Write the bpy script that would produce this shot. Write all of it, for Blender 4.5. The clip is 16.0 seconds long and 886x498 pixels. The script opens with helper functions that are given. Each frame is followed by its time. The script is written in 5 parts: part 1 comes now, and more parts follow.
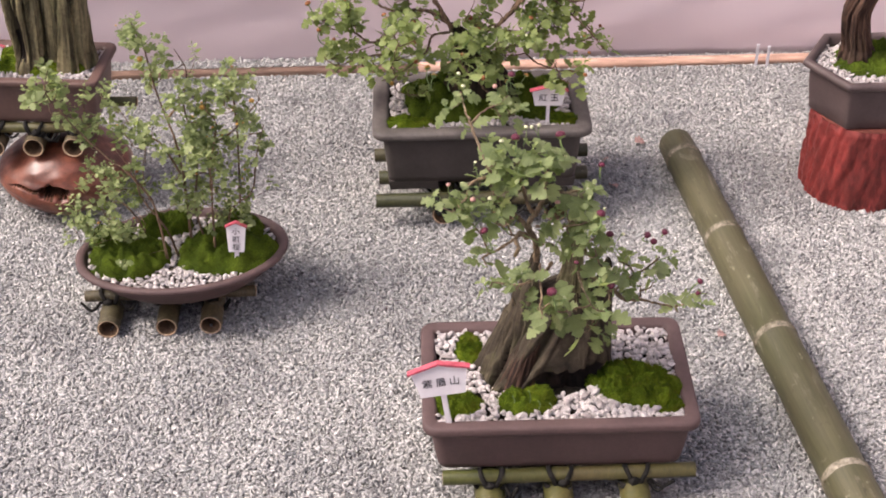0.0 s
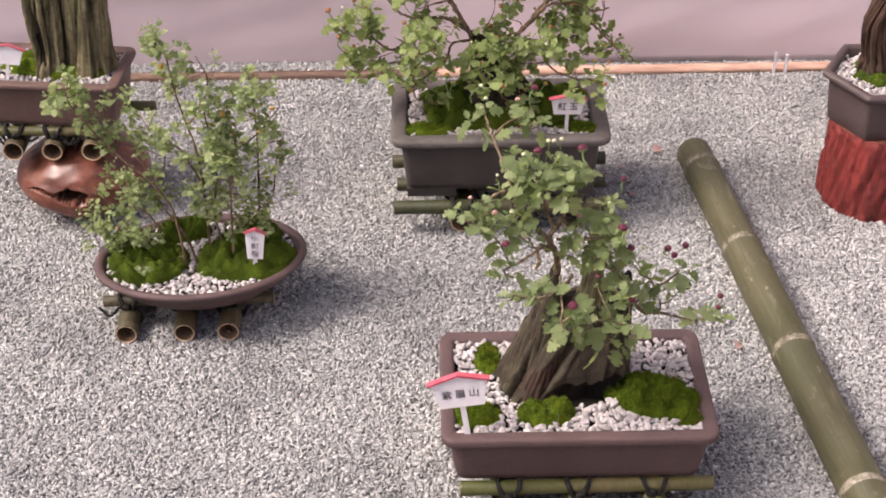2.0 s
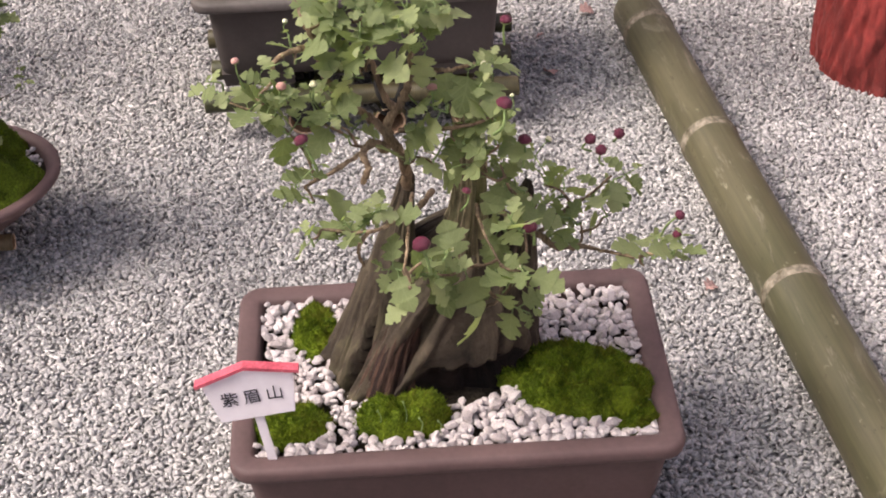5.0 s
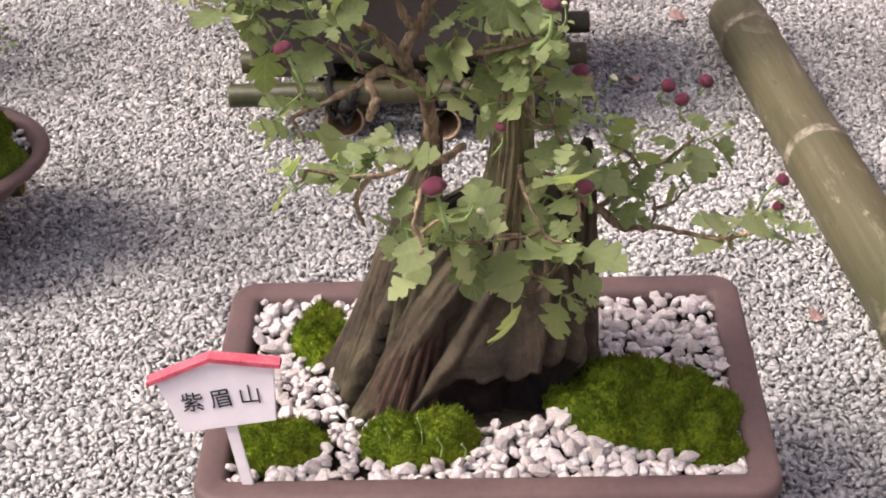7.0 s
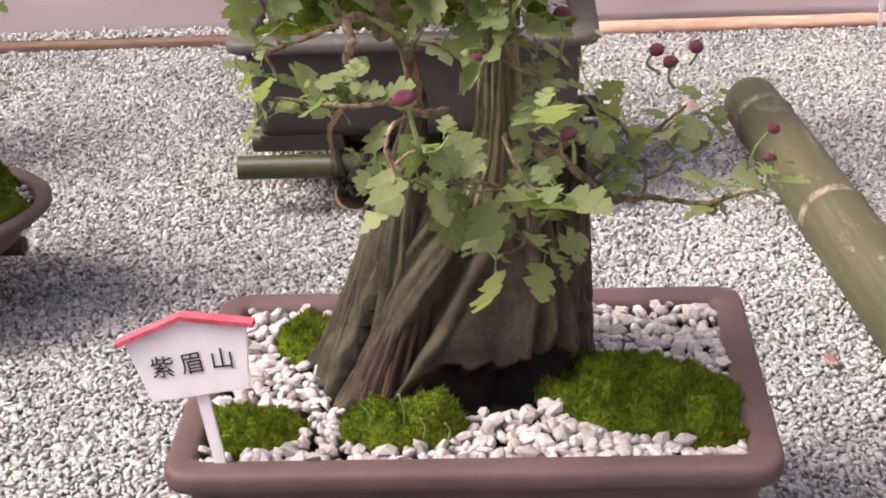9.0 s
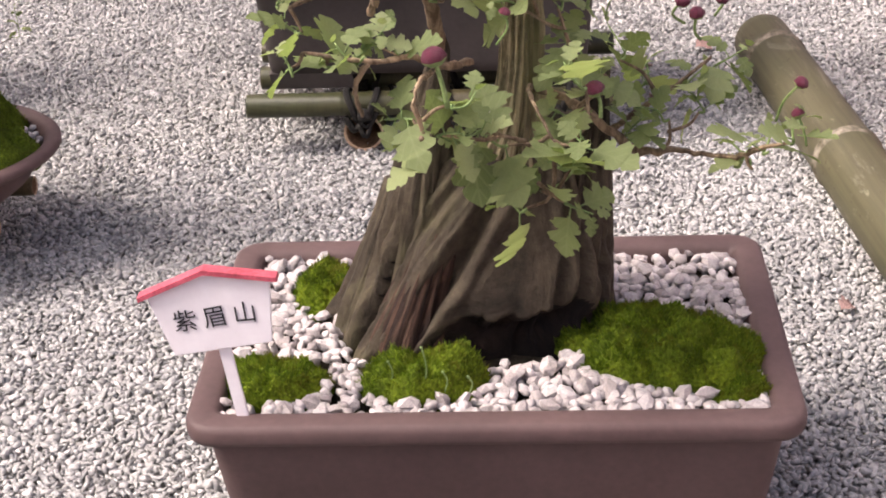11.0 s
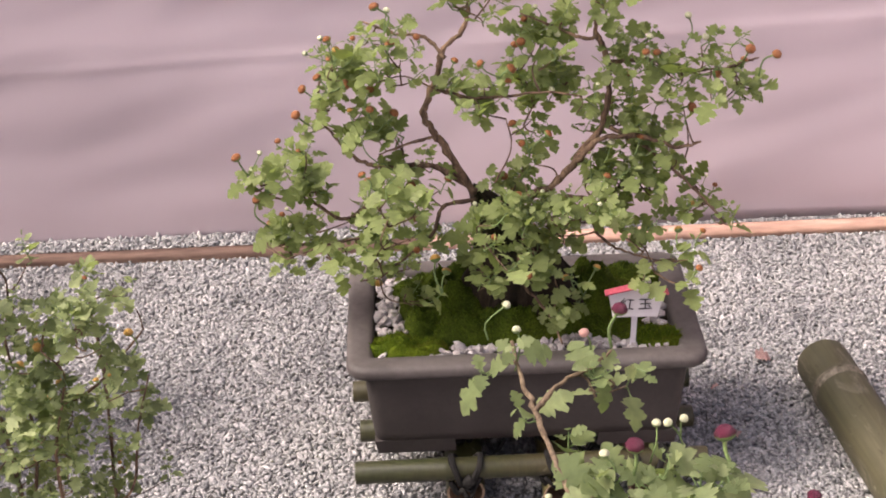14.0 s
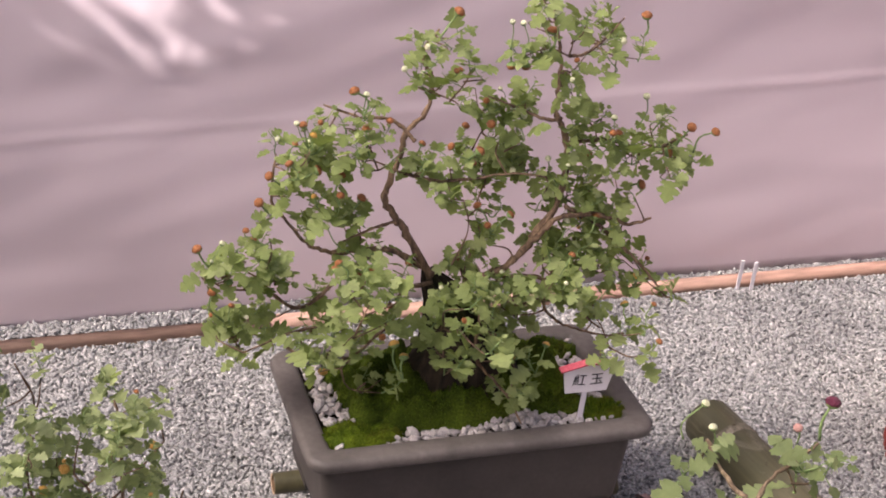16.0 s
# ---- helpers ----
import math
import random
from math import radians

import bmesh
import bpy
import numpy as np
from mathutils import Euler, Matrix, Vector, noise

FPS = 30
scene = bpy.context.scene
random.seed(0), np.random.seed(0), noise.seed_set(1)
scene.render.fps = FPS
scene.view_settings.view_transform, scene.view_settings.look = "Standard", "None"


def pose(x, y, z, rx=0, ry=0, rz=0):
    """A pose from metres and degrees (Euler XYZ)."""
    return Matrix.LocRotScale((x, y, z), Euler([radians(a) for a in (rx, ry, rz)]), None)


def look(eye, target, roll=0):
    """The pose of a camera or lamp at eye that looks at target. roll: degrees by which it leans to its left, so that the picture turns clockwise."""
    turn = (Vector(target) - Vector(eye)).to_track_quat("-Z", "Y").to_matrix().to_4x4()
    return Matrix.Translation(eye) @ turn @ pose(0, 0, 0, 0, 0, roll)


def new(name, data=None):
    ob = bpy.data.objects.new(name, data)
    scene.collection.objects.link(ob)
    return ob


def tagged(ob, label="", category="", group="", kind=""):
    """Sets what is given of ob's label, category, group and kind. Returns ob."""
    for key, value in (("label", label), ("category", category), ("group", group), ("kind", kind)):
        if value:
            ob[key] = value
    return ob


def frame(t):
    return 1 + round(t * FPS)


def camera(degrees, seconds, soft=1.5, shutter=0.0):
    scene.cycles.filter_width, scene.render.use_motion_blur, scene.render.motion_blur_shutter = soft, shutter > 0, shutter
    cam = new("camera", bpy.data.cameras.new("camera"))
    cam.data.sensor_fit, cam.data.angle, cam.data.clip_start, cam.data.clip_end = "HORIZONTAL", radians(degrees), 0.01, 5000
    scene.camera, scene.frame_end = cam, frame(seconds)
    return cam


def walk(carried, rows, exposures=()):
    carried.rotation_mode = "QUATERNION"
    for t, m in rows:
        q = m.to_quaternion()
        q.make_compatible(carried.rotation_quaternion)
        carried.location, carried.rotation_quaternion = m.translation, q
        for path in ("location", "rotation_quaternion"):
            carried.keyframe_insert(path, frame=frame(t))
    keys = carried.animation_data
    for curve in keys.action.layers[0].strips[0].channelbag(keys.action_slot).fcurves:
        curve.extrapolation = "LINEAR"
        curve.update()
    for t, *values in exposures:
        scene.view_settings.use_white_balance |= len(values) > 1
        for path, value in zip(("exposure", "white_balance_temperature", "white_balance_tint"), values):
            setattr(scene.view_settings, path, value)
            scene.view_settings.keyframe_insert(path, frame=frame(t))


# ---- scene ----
LENS = 31.0
cam = camera(LENS, 16.0, soft=1.85)
PATH = [
    (0.0, look((-0.2110, -2.0502, 1.8449), (-0.1936, -0.8197, 0.9873), -0.877)),
    (0.5, look((-0.2103, -2.0483, 1.8456), (-0.1965, -0.8184, 0.9869), -0.871)),
    (1.0, look((-0.2167, -2.0513, 1.8468), (-0.2041, -0.8211, 0.9886), -0.596)),
    (1.5, look((-0.2251, -2.0394, 1.8623), (-0.2148, -0.8124, 0.9995), -0.418)),
    (2.0, look((-0.2321, -2.0356, 1.8688), (-0.2212, -0.8083, 1.0065), -0.501)),
    (2.5, look((-0.2241, -2.0363, 1.8500), (-0.2149, -0.8061, 0.9918), -0.728)),
    (3.0, look((-0.1939, -2.0105, 1.7594), (-0.1714, -0.7854, 0.8942), -1.541)),
    (3.5, look((-0.1439, -1.9240, 1.7017), (-0.1013, -0.7207, 0.8071), -1.686)),
    (4.0, look((-0.0696, -1.6870, 1.5235), (-0.0155, -0.4953, 0.6142), -1.987)),
    (4.5, look((-0.0685, -1.4361, 1.3831), (-0.0094, -0.2666, 0.4458), -1.891)),
    (4.7, look((-0.0617, -1.3440, 1.3382), (-0.0079, -0.1703, 0.4056), -1.922)),
    (6.8, look((0.0096, -1.0217, 1.0060), (-0.0238, 0.2120, 0.1535), -2.129)),
    (7.0, look((0.0051, -1.0291, 0.9881), (-0.0380, 0.2137, 0.1492), -2.218)),
    (7.5, look((0.0222, -1.0260, 0.9308), (-0.0447, 0.2370, 0.1243), -2.130)),
    (8.0, look((0.0313, -1.0596, 0.9041), (-0.0455, 0.2412, 0.1611), -2.455)),
    (8.5, look((0.0368, -1.0799, 0.8402), (-0.0466, 0.2543, 0.1597), -2.593)),
    (9.0, look((0.0474, -1.0904, 0.8011), (-0.0372, 0.2592, 0.1521), -2.793)),
    (9.2, look((0.0528, -1.0895, 0.7755), (-0.0333, 0.2622, 0.1309), -2.712)),
    (11.3, look((0.0185, -1.0734, 0.8457), (-0.0586, 0.2369, 0.1194), -2.601)),
    (11.5, look((0.0136, -1.0717, 0.8742), (-0.0630, 0.2357, 0.1429), -2.652)),
    (12.0, look((-0.0062, -1.0517, 0.9762), (-0.0834, 0.2487, 0.2326), -2.428)),
    (12.5, look((-0.0186, -1.0262, 1.0608), (-0.0971, 0.2759, 0.3205), -2.454)),
    (13.0, look((-0.0476, -0.9829, 1.1429), (-0.1171, 0.3145, 0.3933), -1.522)),
    (13.5, look((-0.1102, -0.9286, 1.2454), (-0.1555, 0.3590, 0.4773), -2.291)),
    (14.0, look((-0.2168, -0.9112, 1.3077), (-0.1938, 0.3862, 0.5554), -1.769)),
    (14.5, look((-0.1838, -0.8937, 1.3398), (-0.1662, 0.4408, 0.6552), -1.406)),
    (15.0, look((-0.3083, -0.8893, 1.3550), (-0.2274, 0.4513, 0.6870), -1.308)),
    (15.5, look((-0.5987, -0.8641, 1.3595), (-0.2773, 0.4295, 0.6715), 2.210)),
    (16.0, look((-0.6722, -0.7897, 1.3196), (-0.2431, 0.4635, 0.6159), 4.755)),
]
walk(cam, PATH, [(0.0, 1.2, 6450, 15), (4.7, 1.2, 6500, 15), (6.8, 1.36, 6500, 15), (9.2, 1.43, 6500, 15), (11.3, 1.45, 6550, 16), (12.5, 1.48, 6600, 16), (13.5, 1.38, 6550, 17), (14.5, 1.08, 6500, 17), (16.0, 0.99, 6450, 17)])

# ---- world, sun, exposure ----
SUN_EL, SUN_AZ = radians(51), radians(-99)      # height; turn from +y towards +x
world = bpy.data.worlds.new("sky")
scene.world = world
world.use_nodes = True
wn, wl = world.node_tree.nodes, world.node_tree.links
sky = wn.new("ShaderNodeTexSky")
sky.sky_type = "NISHITA"
sky.sun_disc = False
sky.sun_elevation, sky.sun_rotation = SUN_EL, SUN_AZ
sky.air_density, sky.dust_density, sky.ozone_density = 0.7, 7.0, 0.6
wn["Background"].inputs["Strength"].default_value = 0.13
wl.new(sky.outputs[0], wn["Background"].inputs["Color"])
sun_data = bpy.data.lights.new("sun", "SUN")
sun_data.energy, sun_data.angle, sun_data.color = 1.5, radians(21), (1.0, 0.93, 0.86)
sun = new("sun", sun_data)
sun_way = Vector((math.sin(SUN_AZ) * math.cos(SUN_EL), math.cos(SUN_AZ) * math.cos(SUN_EL), math.sin(SUN_EL)))
sun.matrix_world = look(sun_way * 6, (0, 0, 0))

# spot lamp for the sun patch on the backdrop, cut by an added branch
beam_data = bpy.data.lights.new("sun_shaft", "SPOT")
beam_data.energy, beam_data.spot_size, beam_data.spot_blend, beam_data.shadow_soft_size, beam_data.color = 330, radians(9.5), 0.3, 0.006, (1.0, 0.93, 0.88)
beam = new("sun_shaft", beam_data)
beam.matrix_world = look((-1.5, -1.1, 2.25), (-0.44, 1.36, 0.75))


# ---- materials ----
def material(name, rough=0.6, spec=0.4, metal=0.0):
    m = bpy.data.materials.new(name)
    m.use_nodes = True
    b = m.node_tree.nodes["Principled BSDF"]
    b.inputs["Roughness"].default_value = rough
    b.inputs["Specular IOR Level"].default_value = spec
    b.inputs["Metallic"].default_value = metal
    return m, m.node_tree.nodes, m.node_tree.links, b


def ramp(n, stops):
    r = n.new("ShaderNodeValToRGB")
    while len(r.color_ramp.elements) < len(stops):
        r.color_ramp.elements.new(0.5)
    for e, (p, c) in zip(r.color_ramp.elements, stops):
        e.position, e.color = p, (*c, 1)
    return r


def tex(n, l, scale, detail=5.0, stretch=(1, 1, 1), rough=0.6, distort=0.0, coords="Object"):
    tc, mp, t = n.new("ShaderNodeTexCoord"), n.new("ShaderNodeMapping"), n.new("ShaderNodeTexNoise")
    mp.inputs["Scale"].default_value = stretch
    t.inputs["Scale"].default_value, t.inputs["Detail"].default_value = scale, detail
    t.inputs["Roughness"].default_value, t.inputs["Distortion"].default_value = rough, distort
    if coords == "flow":
        at = n.new("ShaderNodeAttribute")
        at.attribute_name = "flow"
        l.new(at.outputs["Vector"], mp.inputs[0])
    else:
        l.new(tc.outputs[coords], mp.inputs[0])
    l.new(mp.outputs[0], t.inputs["Vector"])
    return t


def mix(n, l, a, b, fac, mode="MIX"):
    x = n.new("ShaderNodeMix")
    x.data_type, x.blend_type = "RGBA", mode
    for sock, v in ((x.inputs[0], fac), (x.inputs[6], a), (x.inputs[7], b)):
        if isinstance(v, bpy.types.NodeSocket):
            l.new(v, sock)
        else:
            sock.default_value = (*v, 1) if isinstance(v, tuple) else v
    return x.outputs[2]


def bump(n, l, b, height, strength, distance=0.002):
    k = n.new("ShaderNodeBump")
    k.inputs["Strength"].default_value, k.inputs["Distance"].default_value = strength, distance
    l.new(height, k.inputs["Height"])
    l.new(k.outputs[0], b.inputs["Normal"])


def two_scale(name, low, high, big=6.0, fine=60.0, rough=0.6, spec=0.4, relief=0.3, depth=0.001, stretch=(1, 1, 1), coords="Object", grain=0.33):
    """Colour that drifts between two tones at a large and a fine scale, with fine relief."""
    m, n, l, b = material(name, rough, spec)
    t1, t2 = tex(n, l, big, 4, stretch, coords=coords), tex(n, l, fine, 6, stretch, coords=coords)
    r1 = ramp(n, [(0.3, low), (0.7, high)])
    l.new(t1.outputs[0], r1.inputs[0])
    r2 = ramp(n, [(0.3, (1 - grain,) * 3), (0.7, (1 + grain,) * 3)])
    l.new(t2.outputs[0], r2.inputs[0])
    c = mix(n, l, r1.outputs[0], r2.outputs[0], 1.0, "MULTIPLY")
    l.new(c, b.inputs["Base Color"])
    bump(n, l, b, t2.outputs[0], relief, depth)
    return m


def stone_material(name, stops, rough=0.75, island=True):
    """Every stone takes a tone of its own, with veins and a dusty grain."""
    m, n, l, b = material(name, rough, 0.3)
    src = n.new("ShaderNodeNewGeometry").outputs["Random Per Island"] if island else n.new("ShaderNodeObjectInfo").outputs["Random"]
    r = ramp(n, stops)
    r.color_ramp.interpolation = "LINEAR"
    l.new(src, r.inputs[0])
    t = tex(n, l, 260.0, 4)
    g = ramp(n, [(0.35, (0.72, 0.72, 0.74)), (0.65, (1.12, 1.12, 1.1))])
    l.new(t.outputs[0], g.inputs[0])
    big = tex(n, l, 4.5, 4)
    h = ramp(n, [(0.36, (0.78, 0.78, 0.79)), (0.5, (1.0, 1.0, 1.0)), (0.66, (1.07, 1.07, 1.06))])
    l.new(big.outputs[0], h.inputs[0])
    c = mix(n, l, mix(n, l, r.outputs[0], g.outputs[0], 1.0, "MULTIPLY"), h.outputs[0], 1.0, "MULTIPLY")
    l.new(c, b.inputs["Base Color"])
    bump(n, l, b, t.outputs[0], 0.4, 0.0006)
    return m


def leaf_material(name, dark, light, pale, island=False, patch=None):
    m, n, l, b = material(name, 0.68, 0.22)
    src = n.new("ShaderNodeNewGeometry").outputs["Random Per Island"] if island else n.new("ShaderNodeObjectInfo").outputs["Random"]
    r = ramp(n, [(0.0, dark), (0.6, light), (1.0, pale)])
    l.new(src, r.inputs[0])
    t = tex(n, l, 90.0, 4)
    g = ramp(n, [(0.3, (0.8, 0.8, 0.8)), (0.7, (1.15, 1.15, 1.1))])
    l.new(t.outputs[0], g.inputs[0])
    c = mix(n, l, r.outputs[0], g.outputs[0], 1.0, "MULTIPLY")
    if patch:
        pt = tex(n, l, 34.0, 4, rough=0.7)
        pf = ramp(n, [(0.47, (0, 0, 0)), (0.6, (0.75, 0.75, 0.75))])
        l.new(pt.outputs[0], pf.inputs[0])
        c = mix(n, l, c, patch, pf.outputs[0])
    if not island:
        tc, sx = n.new("ShaderNodeTexCoord"), n.new("ShaderNodeSeparateXYZ")
        l.new(tc.outputs["Object"], sx.inputs[0])
        ab = n.new("ShaderNodeMath")
        ab.operation = "ABSOLUTE"
        l.new(sx.outputs["Y"], ab.inputs[0])
        ln = n.new("ShaderNodeMath")
        ln.operation = "MULTIPLY_ADD"
        l.new(ab.outputs[0], ln.inputs[0])
        ln.inputs[1].default_value = -1.1
        l.new(sx.outputs["X"], ln.inputs[2])
        pg = n.new("ShaderNodeMath")
        pg.operation = "PINGPONG"
        l.new(ln.outputs[0], pg.inputs[0])
        pg.inputs[1].default_value = 0.11
        mn = n.new("ShaderNodeMath")
        mn.operation = "MINIMUM"
        l.new(ab.outputs[0], mn.inputs[0])
        l.new(pg.outputs[0], mn.inputs[1])
        vr = ramp(n, [(0.0, (1, 1, 1)), (0.03, (0, 0, 0))])
        l.new(mn.outputs[0], vr.inputs[0])
        vf = n.new("ShaderNodeMath")
        vf.operation = "MULTIPLY"
        l.new(vr.outputs[0], vf.inputs[0])
        vf.inputs[1].default_value = 0.28
        c = mix(n, l, c, pale, vf.outputs[0])
    l.new(c, b.inputs["Base Color"])
    tr = n.new("ShaderNodeBsdfTranslucent")
    l.new(mix(n, l, c, (1.05, 1.18, 0.6), 1.0, "MULTIPLY"), tr.inputs["Color"])
    ms = n.new("ShaderNodeMixShader")
    ms.inputs[0].default_value = 0.48
    l.new(b.outputs[0], ms.inputs[1])
    l.new(tr.outputs[0], ms.inputs[2])
    l.new(ms.outputs[0], n["Material Output"].inputs["Surface"])
    bump(n, l, b, t.outputs[0], 0.25, 0.0008)
    return m


def bark_material(name, low, high, green=None, fine=40.0, depth=0.004, coords="flow", even=0.0, long=0.17):
    m, n, l, b = material(name, 0.85, 0.25)
    grain = tex(n, l, fine, 6, (1, 1, long), 0.72, 0.7, coords)
    big = tex(n, l, 9.0, 4, (1, 1, 0.5))
    r = ramp(n, [(0.4 - even, low), (0.64 + even, high)])
    l.new(grain.outputs[0], r.inputs[0])
    r2 = ramp(n, [(0.35, (0.6, 0.57, 0.55)), (0.62, (1.15, 1.12, 1.05))])
    l.new(big.outputs[0], r2.inputs[0])
    c = mix(n, l, r.outputs[0], r2.outputs[0], 1.0, "MULTIPLY")
    spot = tex(n, l, 70.0, 5, rough=0.75)
    r4 = ramp(n, [(0.34, (0.5, 0.47, 0.45)), (0.52, (1.0, 1.0, 1.0)), (0.7, (1.3, 1.28, 1.2))])
    l.new(spot.outputs[0], r4.inputs[0])
    c = mix(n, l, c, r4.outputs[0], 0.75, "MULTIPLY")
    if green:
        t3 = tex(n, l, 16.0, 5, (1, 1, 0.4))
        f = ramp(n, [(0.52, (0, 0, 0)), (0.68, (0.8, 0.8, 0.8))])
        l.new(t3.outputs[0], f.inputs[0])
        c = mix(n, l, c, green, f.outputs[0])
    l.new(c, b.inputs["Base Color"])
    bump(n, l, b, mix(n, l, grain.outputs[0], spot.outputs[0], 0.4), 1.0, depth * 1.2)
    return m


def moss_material(name, dark, light):
    m, n, l, b = material(name, 0.95, 0.1)
    t1, t2 = tex(n, l, 22.0, 4), tex(n, l, 420.0, 3)
    r = ramp(n, [(0.33, dark), (0.66, light)])
    l.new(t1.outputs[0], r.inputs[0])
    r2 = ramp(n, [(0.3, (0.45, 0.45, 0.4)), (0.7, (1.4, 1.4, 1.2))])
    l.new(t2.outputs[0], r2.inputs[0])
    l.new(mix(n, l, r.outputs[0], r2.outputs[0], 1.0, "MULTIPLY"), b.inputs["Base Color"])
    bump(n, l, b, t2.outputs[0], 1.0, 0.003)
    return m


def fabric_material(name, low, high):
    m, n, l, b = material(name, 0.5, 0.35)
    t1, t2 = tex(n, l, 1.3, 3, (1, 1, 2.2)), tex(n, l, 700.0, 2)
    r = ramp(n, [(0.3, low), (0.7, high)])
    l.new(t1.outputs[0], r.inputs[0])
    l.new(r.outputs[0], b.inputs["Base Color"])
    bump(n, l, b, t2.outputs[0], 0.15, 0.0004)
    return m


def bamboo_material(name, green, tan, streak=0.5, gloss=0.42, scuffed=False):
    m, n, l, b = material(name, gloss, 0.4)
    fib = tex(n, l, 30.0, 5, (6, 6, 0.25), coords="Object")
    big = tex(n, l, 5.0, 4, (1, 1, 0.4))
    spots = tex(n, l, 55.0, 3, (1, 1, 0.6))
    r = ramp(n, [(0.35, green), (0.68, tan)])
    l.new(big.outputs[0], r.inputs[0])
    r2 = ramp(n, [(0.3, (1 - streak * 0.5,) * 3), (0.7, (1 + streak * 0.4,) * 3)])
    l.new(fib.outputs[0], r2.inputs[0])
    c = mix(n, l, r.outputs[0], r2.outputs[0], 1.0, "MULTIPLY")
    f = ramp(n, [(0.66, (0, 0, 0)), (0.76, (0.55, 0.55, 0.55))])
    l.new(spots.outputs[0], f.inputs[0])
    c = mix(n, l, c, (0.33, 0.31, 0.22), f.outputs[0])
    if scuffed:
        # grey scuffs along the culm and small dark specks
        sc = tex(n, l, 22.0, 6, (1, 1, 0.3), 0.75, 0.8)
        fs = ramp(n, [(0.56, (0, 0, 0)), (0.7, (0.6, 0.6, 0.6))])
        l.new(sc.outputs[0], fs.inputs[0])
        c = mix(n, l, c, (0.22, 0.2, 0.15), fs.outputs[0])
        sp = tex(n, l, 130.0, 2, (1, 1, 0.5))
        fd = ramp(n, [(0.66, (0, 0, 0)), (0.74, (0.7, 0.7, 0.7))])
        l.new(sp.outputs[0], fd.inputs[0])
        c = mix(n, l, c, (0.035, 0.028, 0.015), fd.outputs[0])
    l.new(c, b.inputs["Base Color"])
    bump(n, l, b, fib.outputs[0], 0.2, 0.0008)
    return m


GRAVEL = stone_material("gravel_grit", [(0.0, (0.2, 0.199, 0.196)), (0.2, (0.315, 0.312, 0.306)), (0.75, (0.405, 0.4, 0.39)), (1.0, (0.51, 0.5, 0.487))])
PEBBLE = stone_material("white_marble_chip", [(0.0, (0.32, 0.285, 0.277)), (0.4, (0.42, 0.383, 0.373)), (1.0, (0.5, 0.463, 0.455))], 0.6, False)
PEBBLE_BED = stone_material("white_chip_bed", [(0.0, (0.33, 0.295, 0.285)), (0.4, (0.45, 0.41, 0.4)), (1.0, (0.57, 0.53, 0.52))], 0.65)
GROUND = two_scale("fine_grit_ground", (0.19, 0.187, 0.182), (0.31, 0.304, 0.296), 40, 240, 0.9, 0.2, 1.0, 0.006)
CLAY_PURPLE = two_scale("purple_brown_clay", (0.066, 0.042, 0.041), (0.098, 0.063, 0.061), 9, 160, 0.62, 0.3, 0.2, 0.0006, grain=0.09)
CLAY_GREY = two_scale("grey_brown_clay", (0.042, 0.036, 0.033), (0.068, 0.058, 0.053), 9, 160, 0.6, 0.32, 0.2, 0.0006, grain=0.09)
CLAY_WORN = two_scale("worn_grey_clay_rim", (0.062, 0.054, 0.05), (0.108, 0.095, 0.088), 14, 120, 0.58, 0.34, 0.25, 0.0006, grain=0.14)
CLAY_DARK = two_scale("dark_brown_clay", (0.05, 0.035, 0.035), (0.085, 0.062, 0.06), 9, 160, 0.5, 0.35, 0.15, 0.0006, grain=0.09)
CLAY_BROWN = two_scale("brown_clay", (0.085, 0.05, 0.042), (0.125, 0.075, 0.064), 9, 160, 0.55, 0.32, 0.15, 0.0006, grain=0.09)
SOIL = two_scale("dark_soil", (0.025, 0.02, 0.015), (0.06, 0.05, 0.035), 30, 200, 0.95, 0.1, 1.0, 0.004)
MOSS = moss_material("green_moss", (0.04, 0.065, 0.005), (0.12, 0.165, 0.012))
MOSS_DARK = moss_material("dark_moss", (0.028, 0.045, 0.005), (0.075, 0.108, 0.011))
DRIFT_PALE = bark_material("pale_algae_driftwood", (0.1, 0.088, 0.05), (0.5, 0.45, 0.29), (0.31, 0.3, 0.15), 50, 0.006)
BLADES = leaf_material("moss_blades", (0.04, 0.072, 0.006), (0.105, 0.162, 0.011), (0.19, 0.24, 0.022), True, (0.115, 0.105, 0.014))
BLADES_DARK = leaf_material("dark_moss_blades", (0.03, 0.053, 0.005), (0.072, 0.11, 0.01), (0.12, 0.165, 0.017), True, (0.06, 0.052, 0.01))
DRIFTWOOD = bark_material("weathered_driftwood", (0.015, 0.012, 0.009), (0.11, 0.092, 0.066), (0.1, 0.092, 0.05), 40, 0.005, even=0.1, long=0.26)
# rotten wood for the hollows, their shade put into its near-black colour
ROTTEN_SHADE = bark_material("shaded_rotten_wood", (0.004, 0.003, 0.003), (0.022, 0.015, 0.011), None, 60, 0.005)
DRIFT_DARK = bark_material("dark_driftwood", (0.018, 0.01, 0.008), (0.12, 0.07, 0.05), (0.06, 0.04, 0.026), 40, 0.006)
TRUNK_GREEN = bark_material("algae_green_trunk", (0.045, 0.04, 0.022), (0.27, 0.24, 0.14), (0.17, 0.17, 0.075), 26, 0.005)
TRUNK_DARK = bark_material("dark_wet_trunk", (0.012, 0.01, 0.007), (0.06, 0.045, 0.03), (0.03, 0.045, 0.01), 30)
TWIG = bark_material("twig_bark", (0.11, 0.08, 0.052), (0.32, 0.25, 0.17), None, 120, 0.001, "Object")
TWIG_DARK = bark_material("dark_twig_bark", (0.08, 0.052, 0.036), (0.26, 0.18, 0.12), None, 120, 0.001, "Object")
